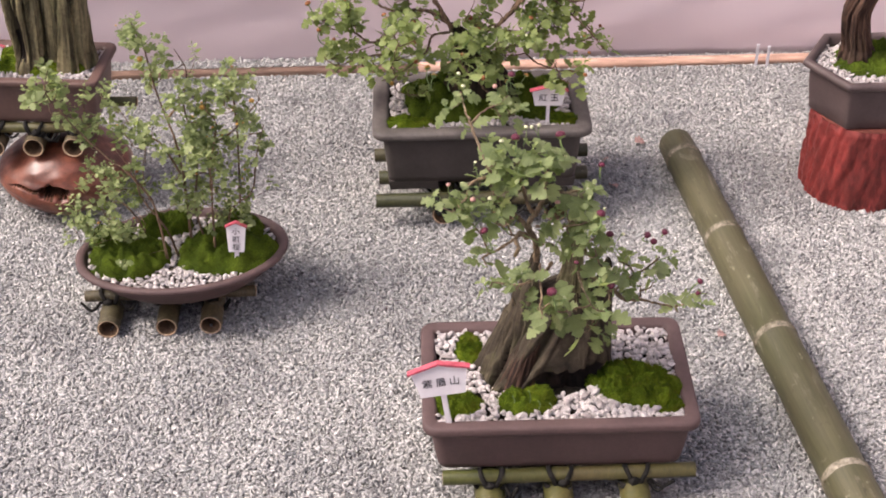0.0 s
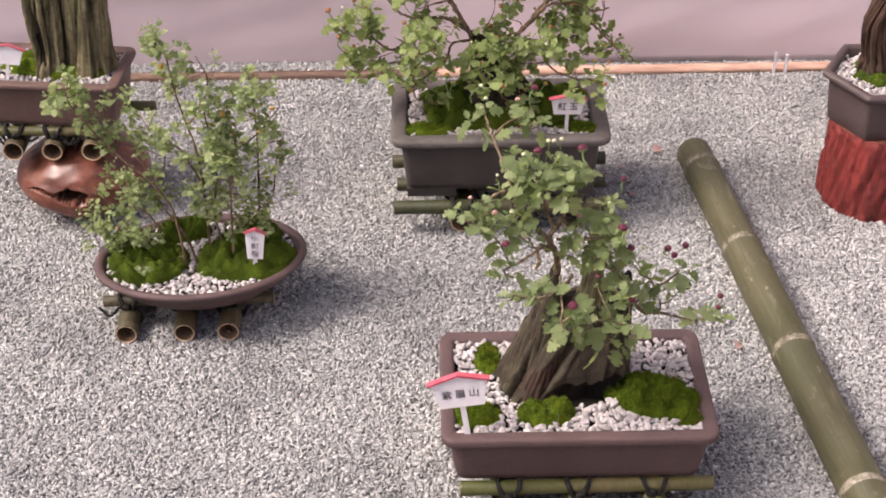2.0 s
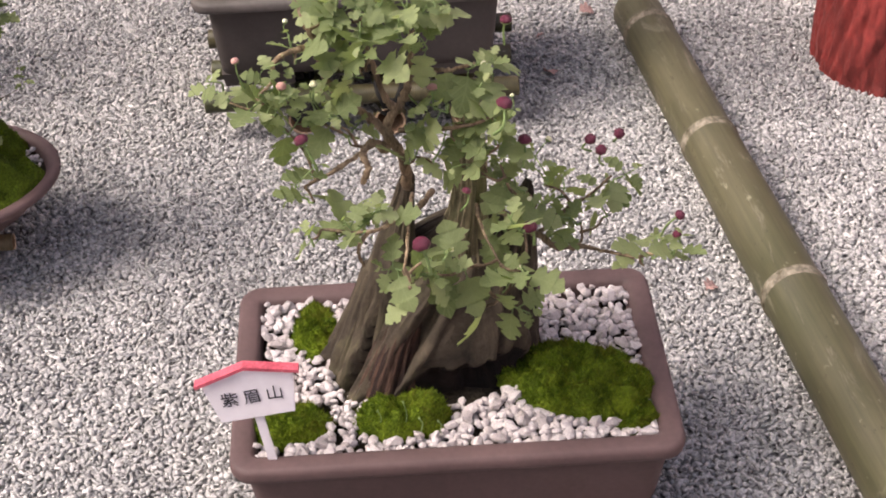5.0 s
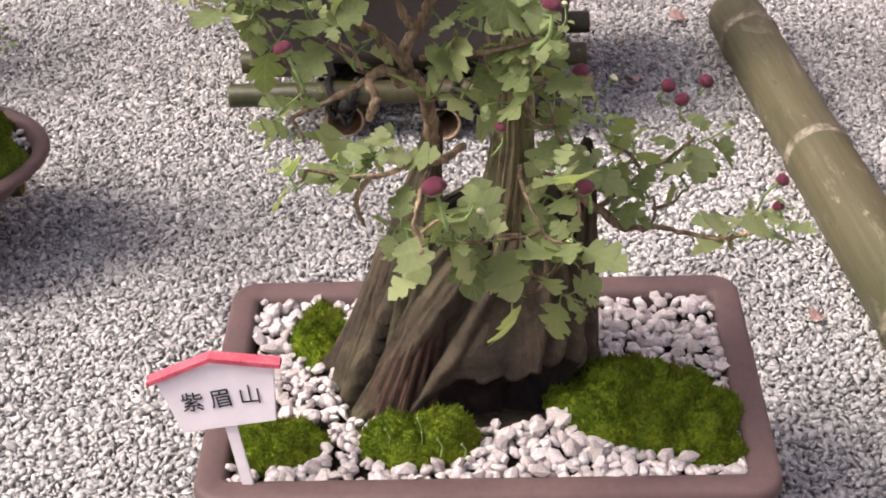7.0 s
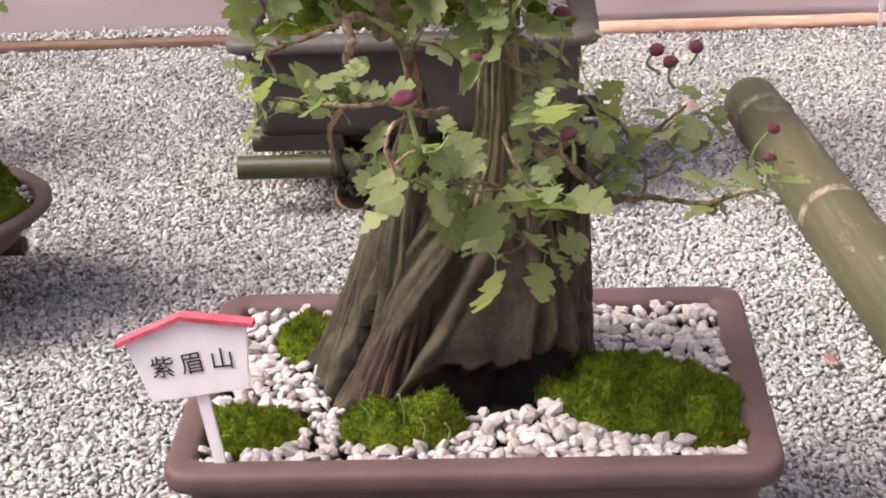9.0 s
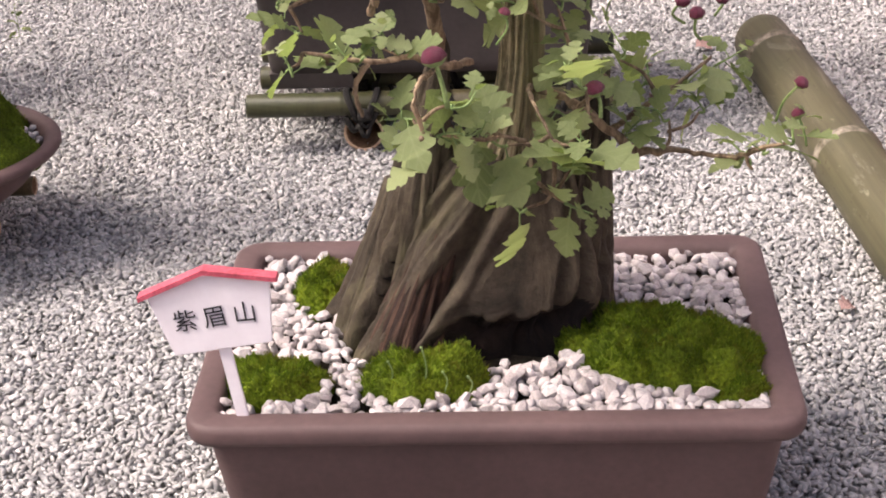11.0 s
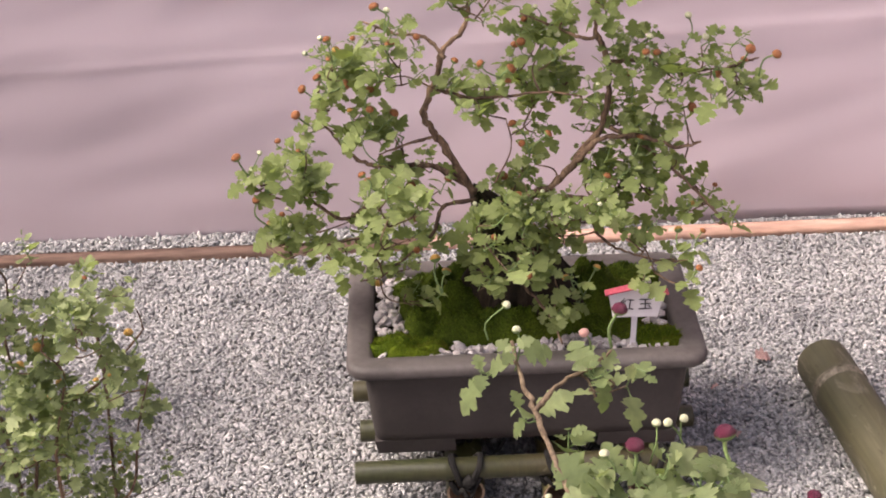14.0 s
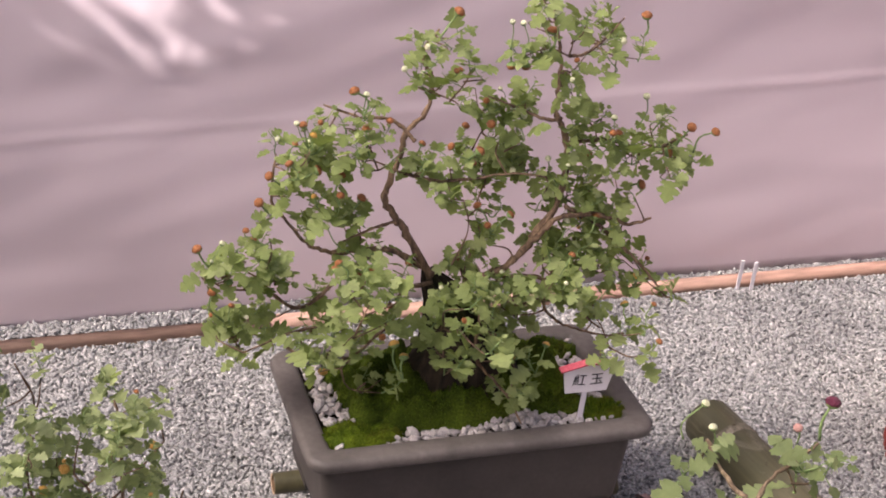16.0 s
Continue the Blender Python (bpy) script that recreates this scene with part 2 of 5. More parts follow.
STALK = two_scale("green_stalk", (0.1, 0.16, 0.05), (0.2, 0.28, 0.1), 60, 300, 0.6, 0.3, 0.1, 0.0003)
LEAF_FRONT = leaf_material("grey_green_leaf", (0.15, 0.19, 0.085), (0.22, 0.266, 0.127), (0.31, 0.352, 0.19))
LEAF_FRONT_I = leaf_material("grey_green_leaf_mass", (0.15, 0.19, 0.085), (0.22, 0.266, 0.127), (0.31, 0.352, 0.19), True)
LEAF_BACK = leaf_material("green_leaf", (0.17, 0.212, 0.074), (0.245, 0.298, 0.115), (0.33, 0.38, 0.18))
LEAF_BACK_I = leaf_material("green_leaf_mass", (0.17, 0.212, 0.074), (0.245, 0.298, 0.115), (0.33, 0.38, 0.18), True)
LEAF_SMALL = leaf_material("small_grey_leaf", (0.15, 0.185, 0.085), (0.26, 0.305, 0.145), (0.4, 0.45, 0.25), True)
BUD_RED = two_scale("crimson_petals", (0.035, 0.003, 0.011), (0.125, 0.008, 0.034), 60, 400, 0.5, 0.4, 0.6, 0.001)
BUD_ORANGE = two_scale("rust_orange_petals", (0.13, 0.045, 0.014), (0.34, 0.125, 0.034), 60, 400, 0.5, 0.4, 0.6, 0.001)
BUD_GOLD = two_scale("golden_petals", (0.34, 0.18, 0.03), (0.52, 0.31, 0.07), 60, 400, 0.5, 0.4, 0.6, 0.001)
BUD_PINK = two_scale("pale_pink_petals", (0.3, 0.14, 0.12), (0.5, 0.3, 0.25), 60, 400, 0.5, 0.4, 0.6, 0.001)
BUD_CREAM = two_scale("cream_green_petals", (0.4, 0.42, 0.22), (0.66, 0.66, 0.46), 60, 400, 0.5, 0.4, 0.6, 0.001)
BAMBOO_BIG = bamboo_material("old_green_bamboo", (0.05, 0.05, 0.023), (0.095, 0.083, 0.047), 0.5, 0.55, True)
BAMBOO = bamboo_material("green_bamboo", (0.05, 0.064, 0.014), (0.1, 0.08, 0.033))
BAMBOO_DARK = bamboo_material("dark_green_bamboo", (0.028, 0.036, 0.013), (0.066, 0.054, 0.026))
BAMBOO_OLD = bamboo_material("weathered_brown_bamboo", (0.05, 0.042, 0.02), (0.1, 0.075, 0.038), 0.7, 0.55, True)
BAMBOO_CUT = two_scale("cut_bamboo_end", (0.3, 0.21, 0.135), (0.5, 0.37, 0.25), 60, 300, 0.7, 0.2, 0.4, 0.001)
BAMBOO_NODE = two_scale("pale_bamboo_node", (0.045, 0.04, 0.02), (0.27, 0.24, 0.19), 55, 160, 0.7, 0.2, 0.5, 0.001)
CORD = two_scale("black_palm_cord", (0.008, 0.008, 0.008), (0.03, 0.028, 0.025), 80, 400, 0.9, 0.15, 0.8, 0.001)
RED_WOOD = two_scale("red_painted_wood", (0.08, 0.012, 0.01), (0.19, 0.028, 0.024), 18, 90, 0.6, 0.35, 1.0, 0.005, (1, 1, 0.45))
RED_WOOD_TOP = two_scale("stained_cut_wood", (0.1, 0.03, 0.022), (0.18, 0.06, 0.045), 20, 120, 0.8, 0.2, 0.4, 0.001)
BURL = two_scale("polished_red_brown_burl", (0.065, 0.02, 0.012), (0.19, 0.064, 0.038), 22, 70, 0.36, 0.5, 0.3, 0.0015)
BURL_INSIDE = two_scale("rotten_dark_wood", (0.01, 0.006, 0.004), (0.1, 0.05, 0.03), 40, 150, 0.9, 0.1, 0.8, 0.003)
BATTEN_OLD = two_scale("weathered_pine", (0.26, 0.165, 0.115), (0.42, 0.285, 0.215), 12, 90, 0.8, 0.2, 0.4, 0.001, (0.15, 1, 1))
BAMBOO_INNER = two_scale("bamboo_inner_wall", (0.09, 0.055, 0.03), (0.16, 0.1, 0.06), 40, 200, 0.8, 0.15, 0.3, 0.001)
BATTEN_WOOD = two_scale("raw_pine", (0.37, 0.22, 0.165), (0.5, 0.33, 0.26), 12, 90, 0.75, 0.2, 0.3, 0.001, (0.15, 1, 1))
FABRIC = fabric_material("mauve_sheet", (0.53, 0.444, 0.466), (0.635, 0.535, 0.562))
BOARD = two_scale("white_painted_board", (0.64, 0.61, 0.64), (0.72, 0.7, 0.725), 30, 200, 0.5, 0.3, 0.1, 0.0003, grain=0.02)
ROOF_RED = two_scale("pink_red_paint", (0.34, 0.055, 0.08), (0.48, 0.1, 0.135), 60, 300, 0.55, 0.3, 0.3, 0.0006)
INK = two_scale("black_ink", (0.012, 0.012, 0.014), (0.03, 0.03, 0.032), 100, 400, 0.6, 0.2, 0.0, 0.0)
DRY_LEAF = two_scale("dry_leaf", (0.26, 0.15, 0.13), (0.44, 0.3, 0.27), 80, 400, 0.8, 0.2, 0.5, 0.001)


# ---- building blocks ----
def empty(name, at=(0, 0, 0), turn=0.0):
    ob = new(name)
    ob.empty_display_size = 0.02
    ob.matrix_world = pose(*at, 0, 0, turn)
    return ob


def part(name, bm, mat_, parent=None, label="", smooth=True):
    me = bpy.data.meshes.new(name)
    bm.to_mesh(me)
    bm.free()
    return part_me(name, me, mat_, parent, label, smooth)


def part_me(name, me, mat_, parent=None, label="", smooth=True):
    for mm in (mat_ if isinstance(mat_, (list, tuple)) else [mat_]):
        me.materials.append(mm)
    if smooth:
        me.polygons.foreach_set("use_smooth", [True] * len(me.polygons))
    ob = new(name, me)
    if parent:
        ob.parent = parent
    if label:
        ob["label"] = label
    return ob


def share(name, me, parent, m):
    """Another object on a mesh that exists, under parent, at the local pose m."""
    ob = new(name, me)
    ob.parent = parent
    ob.matrix_basis = m
    return ob


def from_arrays(name, verts, faces):
    me = bpy.data.meshes.new(name)
    verts, faces = np.asarray(verts, np.float32), np.asarray(faces, np.int32)
    k = faces.shape[1]
    me.vertices.add(len(verts))
    me.vertices.foreach_set("co", verts.ravel())
    me.loops.add(faces.size)
    me.loops.foreach_set("vertex_index", faces.ravel())
    me.polygons.add(len(faces))
    me.polygons.foreach_set("loop_start", np.arange(0, faces.size, k, dtype=np.int32))
    me.update(calc_edges=True)
    me.validate()
    return me


def loft(bm, rings, close_start=False, close_end=False, mat_index=0):
    """Skin a run of closed rings of points."""
    vs = [[bm.verts.new(p) for p in r] for r in rings]
    n = len(vs[0])
    for a, b in zip(vs, vs[1:]):
        for i in range(n):
            f = bm.faces.new((a[i], a[(i + 1) % n], b[(i + 1) % n], b[i]))
            f.material_index = mat_index
    if close_start:
        bm.faces.new(list(reversed(vs[0]))).material_index = mat_index
    if close_end:
        bm.faces.new(vs[-1]).material_index = mat_index
    return vs


def tube(bm, pts, radii, segs=7, wob=0.0, cap=True):
    """A round limb along a line of points, with a radius at each."""
    pts = [Vector(p) for p in pts]
    rings, ref = [], Vector((0.31, 0.83, 0.46))
    for i, p in enumerate(pts):
        d = (pts[min(i + 1, len(pts) - 1)] - pts[max(i - 1, 0)]).normalized()
        u = (ref - d * ref.dot(d)).normalized()
        ref = u
        w = d.cross(u)
        r = radii[i] if isinstance(radii, (list, tuple)) else radii
        ring = []
        for k in range(segs):
            a = 2 * math.pi * k / segs
            rr = r * (1 + wob * noise.noise(p * 60 + Vector((math.cos(a), math.sin(a), 0)) * 1.5))
            ring.append(p + (u * math.cos(a) + w * math.sin(a)) * rr)
        rings.append(ring)
    loft(bm, rings, cap, cap)


def smooth_line(pts, steps=4):
    """Catmull-Rom through the points."""
    pts = [Vector(p) for p in pts]
    if len(pts) < 3:
        return [pts[0].lerp(pts[-1], i / steps) for i in range(steps + 1)]
    ext = [pts[0] * 2 - pts[1], *pts, pts[-1] * 2 - pts[-2]]
    out = []
    for i in range(1, len(ext) - 2):
        p0, p1, p2, p3 = ext[i - 1:i + 3]
        for s in range(steps):
            t = s / steps
            out.append(0.5 * ((2 * p1) + (p2 - p0) * t + (2 * p0 - 5 * p1 + 4 * p2 - p3) * t * t + (3 * p1 - p0 - 3 * p2 + p3) * t ** 3))
    out.append(pts[-1])
    return out


def taper(n, a, b):
    return [a + (b - a) * i / max(n - 1, 1) for i in range(n)]


def round_rect(w, d, r, z, seg=5, wob=0.0):
    out = []
    for cx, cy, a0 in ((w / 2 - r, d / 2 - r, 0), (-w / 2 + r, d / 2 - r, 90), (-w / 2 + r, -d / 2 + r, 180), (w / 2 - r, -d / 2 + r, 270)):
        for k in range(seg + 1):
            a = radians(a0 + 90 * k / seg)
            out.append(Vector((cx + r * math.cos(a), cy + r * math.sin(a), z)))
    return out


def box_bm(bm, x0, x1, y0, y1, z0, z1, bev=0.002):
    bw = bmesh.new()
    bmesh.ops.create_cube(bw, size=1)
    for v in bw.verts:
        v.co = Vector(((x0 + x1) / 2 + v.co.x * (x1 - x0), (y0 + y1) / 2 + v.co.y * (y1 - y0), (z0 + z1) / 2 + v.co.z * (z1 - z0)))
    if bev:
        bmesh.ops.bevel(bw, geom=bw.edges[:], offset=bev, segments=2, affect="EDGES")
    me = bpy.data.meshes.new("tmp")
    bw.to_mesh(me)
    bw.free()
    bm.from_mesh(me)
    bpy.data.meshes.remove(me)


# ---- ground and backdrop ----
def wall_y(x):
    return 1.35 + 0.004 * x


bm = bmesh.new()
bmesh.ops.create_grid(bm, x_segments=40, y_segments=40, size=20)
for v in bm.verts:
    v.co.z = -0.004
tagged(part("ground", bm, GROUND), "grey fine grit ground under the loose gravel", "ground", kind="structure")


def gravel_field():
    """Crushed grey grit: small angular chips, strewn on a jittered grid over the bed."""
    rng = np.random.default_rng(7)
    step = 0.0045
    gx, gy = np.meshgrid(np.arange(-1.4, 1.1, step), np.arange(-0.34, 1.42, step))
    p = np.stack([gx.ravel(), gy.ravel()], 1) + rng.uniform(-0.5, 0.5, (gx.size, 2)) * step
    p = p[(np.abs(p[:, 0] + 0.16) < 0.78 + 0.25 * (p[:, 1] + 0.15)) & (p[:, 1] < wall_y(p[:, 0]) + 0.05)]
    n = len(p)
    cube = np.array([[-1, -1, -1], [1, -1, -1], [1, 1, -1], [-1, 1, -1], [-1, -1, 1], [1, -1, 1], [1, 1, 1], [-1, 1, 1]], float)
    tri = np.array([[0, 2, 1], [0, 3, 2], [4, 5, 6], [4, 6, 7], [0, 1, 5], [0, 5, 4], [1, 2, 6], [1, 6, 5], [2, 3, 7], [2, 7, 6], [3, 0, 4], [3, 4, 7]])
    v = cube[None] * rng.uniform(0.35, 1.1, (n, 8, 3))
    s = rng.lognormal(0, 0.24, (n, 1)) * np.array([[0.0042, 0.0025, 0.0015]])
    v = v * s[:, None, :]
    q = rng.normal(size=(n, 4)) * np.array([1.0, 0.3, 0.3, 1.0])
    q /= np.linalg.norm(q, axis=1)[:, None]
    w, x, y, z = q.T
    rot = np.stack([1 - 2 * (y * y + z * z), 2 * (x * y - z * w), 2 * (x * z + y * w), 2 * (x * y + z * w), 1 - 2 * (x * x + z * z), 2 * (y * z - x * w),
                    2 * (x * z - y * w), 2 * (y * z + x * w), 1 - 2 * (x * x + y * y)], 1).reshape(n, 3, 3)
    v = np.einsum("nij,nkj->nki", rot, v)
    v[:, :, :2] += p[:, None, :]
    behind = (p[:, 1] > wall_y(p[:, 0]) + 0.0105) & (p[:, 0] < -0.15)
    v[:, :, 2] += (rng.uniform(-0.0022, 0.0016, n) + behind * 0.0145)[:, None]
    f = (tri[None] + 8 * np.arange(n)[:, None, None]).reshape(-1, 3)
    return from_arrays("gravel", v.reshape(-1, 3), f)


tagged(part_me("gravel", gravel_field(), GRAVEL, smooth=False), "loose light grey crushed gravel covering the display bed", "gravel", kind="stuff")

# the sheet hangs in shallow folds behind a low batten
bm = bmesh.new()
cols = 240
grid = []
for z in [0.02 * j for j in range(14)] + [0.28 + 0.006 * j for j in range(41)] + [0.54 + 0.044 * j for j in range(41)]:
    line = []
    for i in range(cols + 1):
        x = -4.4 + 7.2 * i / cols
        fold = 0.010 * noise.noise(Vector((x * 1.3 + z * 0.9, z * 2.4, 3.1))) + 0.006 * noise.noise(Vector((x * 1.6 + z * 2.0, z * 8.5, 9.7))) + 0.0034 * noise.noise(Vector((x * 7 - z * 9.0, z * 14, 2.7)))
        crease = 0.0016 * math.exp(-((z - 0.34 - 0.025 * x - 0.004 * noise.noise(Vector((x * 3.0, 7, 4)))) / 0.008) ** 2) * (0.65 + 0.5 * noise.noise(Vector((x * 2.0, 0, 4))))
        line.append(bm.verts.new((x, wall_y(x) + 0.055 + fold - crease, z - 0.002)))
    grid.append(line)
for a, b in zip(grid, grid[1:]):
    for i in range(cols):
        bm.faces.new((a[i], a[i + 1], b[i + 1], b[i]))
sheet = part("wall_north", bm, FABRIC)
sol = sheet.modifiers.new("thick", "SOLIDIFY")
sol.thickness, sol.offset = 0.003, 1.0
tagged(sheet, "mauve grey fabric sheet hanging as a backdrop behind the bed", "wall", kind="structure")

# unseen sheets added on three sides to hold back light from the sides
for nm, x0, y0, x1, y1 in (("wall_west", -4.4, 0.95, -4.4, -3.4), ("wall_south", -4.4, -3.4, 2.7, -3.4), ("wall_east", 2.7, -3.4, 2.7, 1.5)):
    bm = bmesh.new()
    grid = []
    for j in range(13):
        grid.append([bm.verts.new((x0 + (x1 - x0) * i / 40 + 0.02 * noise.noise(Vector((i * 0.4, j * 0.3, 1))), y0 + (y1 - y0) * i / 40 + 0.02 * noise.noise(Vector((i * 0.4, j * 0.3, 5))), 2.3 * j / 12 - 0.002)) for i in range(41)])
    for a, b in zip(grid, grid[1:]):
        for i in range(40):
            bm.faces.new((a[i], a[i + 1], b[i + 1], b[i]))
    side = part(nm, bm, FABRIC)
    sol = side.modifiers.new("thick", "SOLIDIFY")
    sol.thickness = 0.003
    tagged(side, "unseen mauve grey sheet added to cut the side light", "wall", kind="structure")

turn_w = math.degrees(math.atan(0.004))
for x0, x1, up in ((-4.3, -0.22, 0.002), (-0.217, 2.65, 0.006)):
    bm = bmesh.new()
    half = (x1 - x0) / 2
    box_bm(bm, -half, half, -0.0095, 0.0095, 0, 0.019, 0.0015)
    b = part("trim", bm, BATTEN_OLD if x0 < -1 else BATTEN_WOOD)
    b.matrix_world = pose((x0 + x1) / 2, wall_y((x0 + x1) / 2), up - 0.006, 0, 0, turn_w)
    tagged(b, "raw pine batten lying along the foot of the backdrop", "batten", kind="structure")


# ---- pots ----
def rect_pot(name, at, turn, w, d, h, lip, lip_h, corner, taper_w, mat_, label, feet=0.0, group=""):
    """A rectangular bonsai pot: sloping walls, a rolled rim, and soil a little below the edge."""
    pot = tagged(empty(name, at, turn), label, "bonsai pot", group)
    bw, bd = w - 2 * lip, d - 2 * lip
    bm = bmesh.new()
    z0 = feet
    rings = [round_rect((bw - taper_w) * 0.9, (bd - taper_w) * 0.9, corner, z0)]
    for k in range(9):
        f = k / 8
        g = f ** 0.8
        rings.append(round_rect(bw - taper_w * (1 - g), bd - taper_w * (1 - g), corner + 0.006, z0 + 0.004 + (h - lip_h - z0 - 0.004) * f))
    loft(bm, rings, True, False)
    part("body", bm, mat_, pot)
    bm = bmesh.new()
    zt = h - lip_h
    prof = [(0.0, -0.004), (lip * 0.55, -0.001), (lip * 0.93, lip_h * 0.1), (lip, lip_h * 0.3), (lip, lip_h * 0.7), (lip * 0.85, lip_h * 0.95), (lip * 0.6, lip_h), (-0.006, lip_h), (-0.011, lip_h * 0.85), (-0.013, lip_h * 0.4), (-0.015, -0.03)]
    loft(bm, [round_rect(bw + 2 * o, bd + 2 * o, max(corner + o * 0.8, 0.006), zt + zz) for o, zz in prof])
    part("rim", bm, CLAY_WORN if mat_ == CLAY_GREY else mat_, pot)
    bm = bmesh.new()
    loft(bm, [round_rect(bw - 0.022, bd - 0.022, corner * 0.8, zt - 0.028), round_rect(bw - 0.024, bd - 0.024, corner * 0.8, h - 0.02)], False, True)
    part("soil", bm, SOIL, pot)
    if feet:
        for sx in (-1, 1):
            for sy in (-1, 1):
                bm = bmesh.new()
                fx, fy = (bw - taper_w) * 0.5, (bd - taper_w) * 0.5
                n = [(fx, fy), (fx - 0.1, fy), (fx - 0.088, fy - 0.012), (fx - 0.025, fy - 0.012), (fx - 0.012, fy - 0.025), (fx - 0.012, fy - 0.07), (fx, fy - 0.08)]
                ring = lambda z, k: [Vector((sx * (a * k), sy * (b * k), z)) for a, b in n]
                loft(bm, [ring(0, 0.985), ring(feet + 0.006, 1.004)], True, True)
                bmesh.ops.recalc_face_normals(bm, faces=bm.faces[:])
                part("foot", bm, mat_, pot, smooth=False)
    return pot


def stand(at, turn, tubes, poles, rt, rp, label, green, pole_mat):
    """A raft of bamboo: thick cut tubes below, thinner poles lashed across them with black cord."""
    raft = tagged(empty("bamboo_stand", at, turn), label, "plant stand", "bamboo stands")
    rng = random.Random(int(1000 * abs(at[0]) + 77 * at[1]))

    def hollow(nm, a, b, r, mat_, wall=0.16, node_at=(0.3, 0.72)):
        bm = bmesh.new()
        a, b = Vector(a), Vector(b)
        d = (b - a).normalized()
        u = d.orthogonal().normalized()
        w = d.cross(u)
        ln = (b - a).length
        ring = lambda s, rr: [a + d * s + (u * math.cos(2 * math.pi * k / 18) + w * math.sin(2 * math.pi * k / 18)) * rr for k in range(18)]
        prof = [(0.0, r * 0.97), (0.002, r)]
        for f in node_at:
            prof += [(ln * f - 0.005, r), (ln * f - 0.002, r * 1.05), (ln * f, r * 0.97), (ln * f + 0.002, r * 1.05), (ln * f + 0.005, r)]
        prof += [(ln - 0.002, r), (ln, r * 0.97)]
        ri = r * (1 - wall)
        loft(bm, [ring(0.095, ri * 0.94), ring(0.001, ri), *[ring(s, q) for s, q in prof], ring(ln - 0.001, ri), ring(ln - 0.095, ri * 0.94)], True, True)
        for f in bm.faces:
            c = f.calc_center_median()
            rad = ((c - a) - d * (c - a).dot(d)).length
            f.material_index = 0 if rad > r * 0.955 else (2 if rad < ri * 0.995 else 1)
        bmesh.ops.recalc_face_normals(bm, faces=bm.faces[:])
        return part(nm, bm, [mat_, BAMBOO_CUT, BAMBOO_INNER], raft)

    for x, y0, y1 in tubes:
        hollow("tube", (x, y0, rt), (x + rng.uniform(-0.004, 0.004), y1, rt), rt * rng.uniform(0.94, 1.03), green, node_at=(rng.uniform(0.2, 0.5), 0.8))
    for x0, x1, y in poles:
        rod = hollow("pole", (x0, y, 2 * rt + rp * 0.9), (x1, y, 2 * rt + rp * 0.9), rp, pole_mat, 0.2, (rng.uniform(0.15, 0.35), rng.uniform(0.6, 0.8)))
        for x, y0, y1 in tubes:
            if x0 < x < x1 and y0 < y < y1:
                for k in (-1, 1):
                    bm = bmesh.new()
                    loop = []
                    for i in range(33):
                        a = 2 * math.pi * i / 16
                        drop = -rt * 0.22 if math.sin(a) < 0 else 0
                        loop.append(Vector((x + k * 0.011 + k * 0.3 * rt * math.sin(a) + 0.0022 * (i // 16), y + (rp * 1.16) * math.cos(a), 2 * rt + rp * 0.9 + (rp * 1.18) * math.sin(a) + drop)))
                    tube(bm, loop, 0.003, 6, 0.5, False)
                    part("cord", bm, CORD, rod, "black palm cord")
                bm = bmesh.new()
                bmesh.ops.create_icosphere(bm, subdivisions=2, radius=0.0085, matrix=Matrix.Translation((x + rng.uniform(-0.005, 0.005), y - rp * 1.05, 2 * rt + rp * 0.3)))
                for v in bm.verts:
                    v.co += Vector((noise.noise(v.co * 190), noise.noise(v.co * 190 + Vector((3, 1, 2))), noise.noise(v.co * 190 + Vector((8, 5, 9))))) * 0.0045
                part("knot", bm, CORD, rod, "knotted black cord")
                for way in range(4):
                    bm = bmesh.new()
                    q = Vector((x + rng.uniform(-0.03, 0.03), y - rp * rng.uniform(0.3, 1.1), 2 * rt + rp * rng.uniform(-0.2, 0.4)))
                    e = q + Vector((rng.choice((-1, 1)) * rng.uniform(0.015, 0.04), rng.uniform(-0.008, 0.008), rng.uniform(-0.012, 0.004)))
                    tube(bm, smooth_line([q, q.lerp(e, 0.5) + Vector((0, -0.004, -rng.uniform(0.006, 0.022))), e], 4), 0.003, 5, 0.5)
                    part("cord_end", bm, CORD, rod)
    return raft


# ---- stones, moss ----
chip_rng = np.random.default_rng(3)
CHIPS = []
for i in range(12):
    bm = bmesh.new()
    bmesh.ops.create_icosphere(bm, subdivisions=1, radius=1)
    for v in bm.verts:
        v.co *= chip_rng.uniform(0.75, 1.12)
    dirs = chip_rng.normal(size=(6, 3))
    for dvec in dirs:
        dv = Vector(dvec).normalized()
        for v in bm.verts:
            over = v.co.dot(dv) - 0.56
            if over > 0:
                v.co -= dv * over
    sc = Vector((chip_rng.uniform(0.9, 1.35), chip_rng.uniform(0.7, 0.95), chip_rng.uniform(0.5, 0.72)))
    for v in bm.verts:
        v.co = Vector((v.co.x * sc.x, v.co.y * sc.y, v.co.z * sc.z))
    me = bpy.data.meshes.new("pebble")
    bm.to_mesh(me)
    bm.free()
    me.materials.append(PEBBLE)
    CHIPS.append(me)


def rand_turn(rng, flat=0.5):
    return Euler((rng.gauss(0, flat), rng.gauss(0, flat), rng.uniform(0, 6.28))).to_matrix().to_4x4()


def spots_in(area, gap, seed, keep, tries=6000):
    rng, out = random.Random(seed), []
    x0, x1, y0, y1 = area
    for _ in range(tries):
        x, y = rng.uniform(x0, x1), rng.uniform(y0, y1)
        if keep(x, y) and all((x - a) ** 2 + (y - b) ** 2 > gap * gap for a, b in out):
            out.append((x, y))
    return out


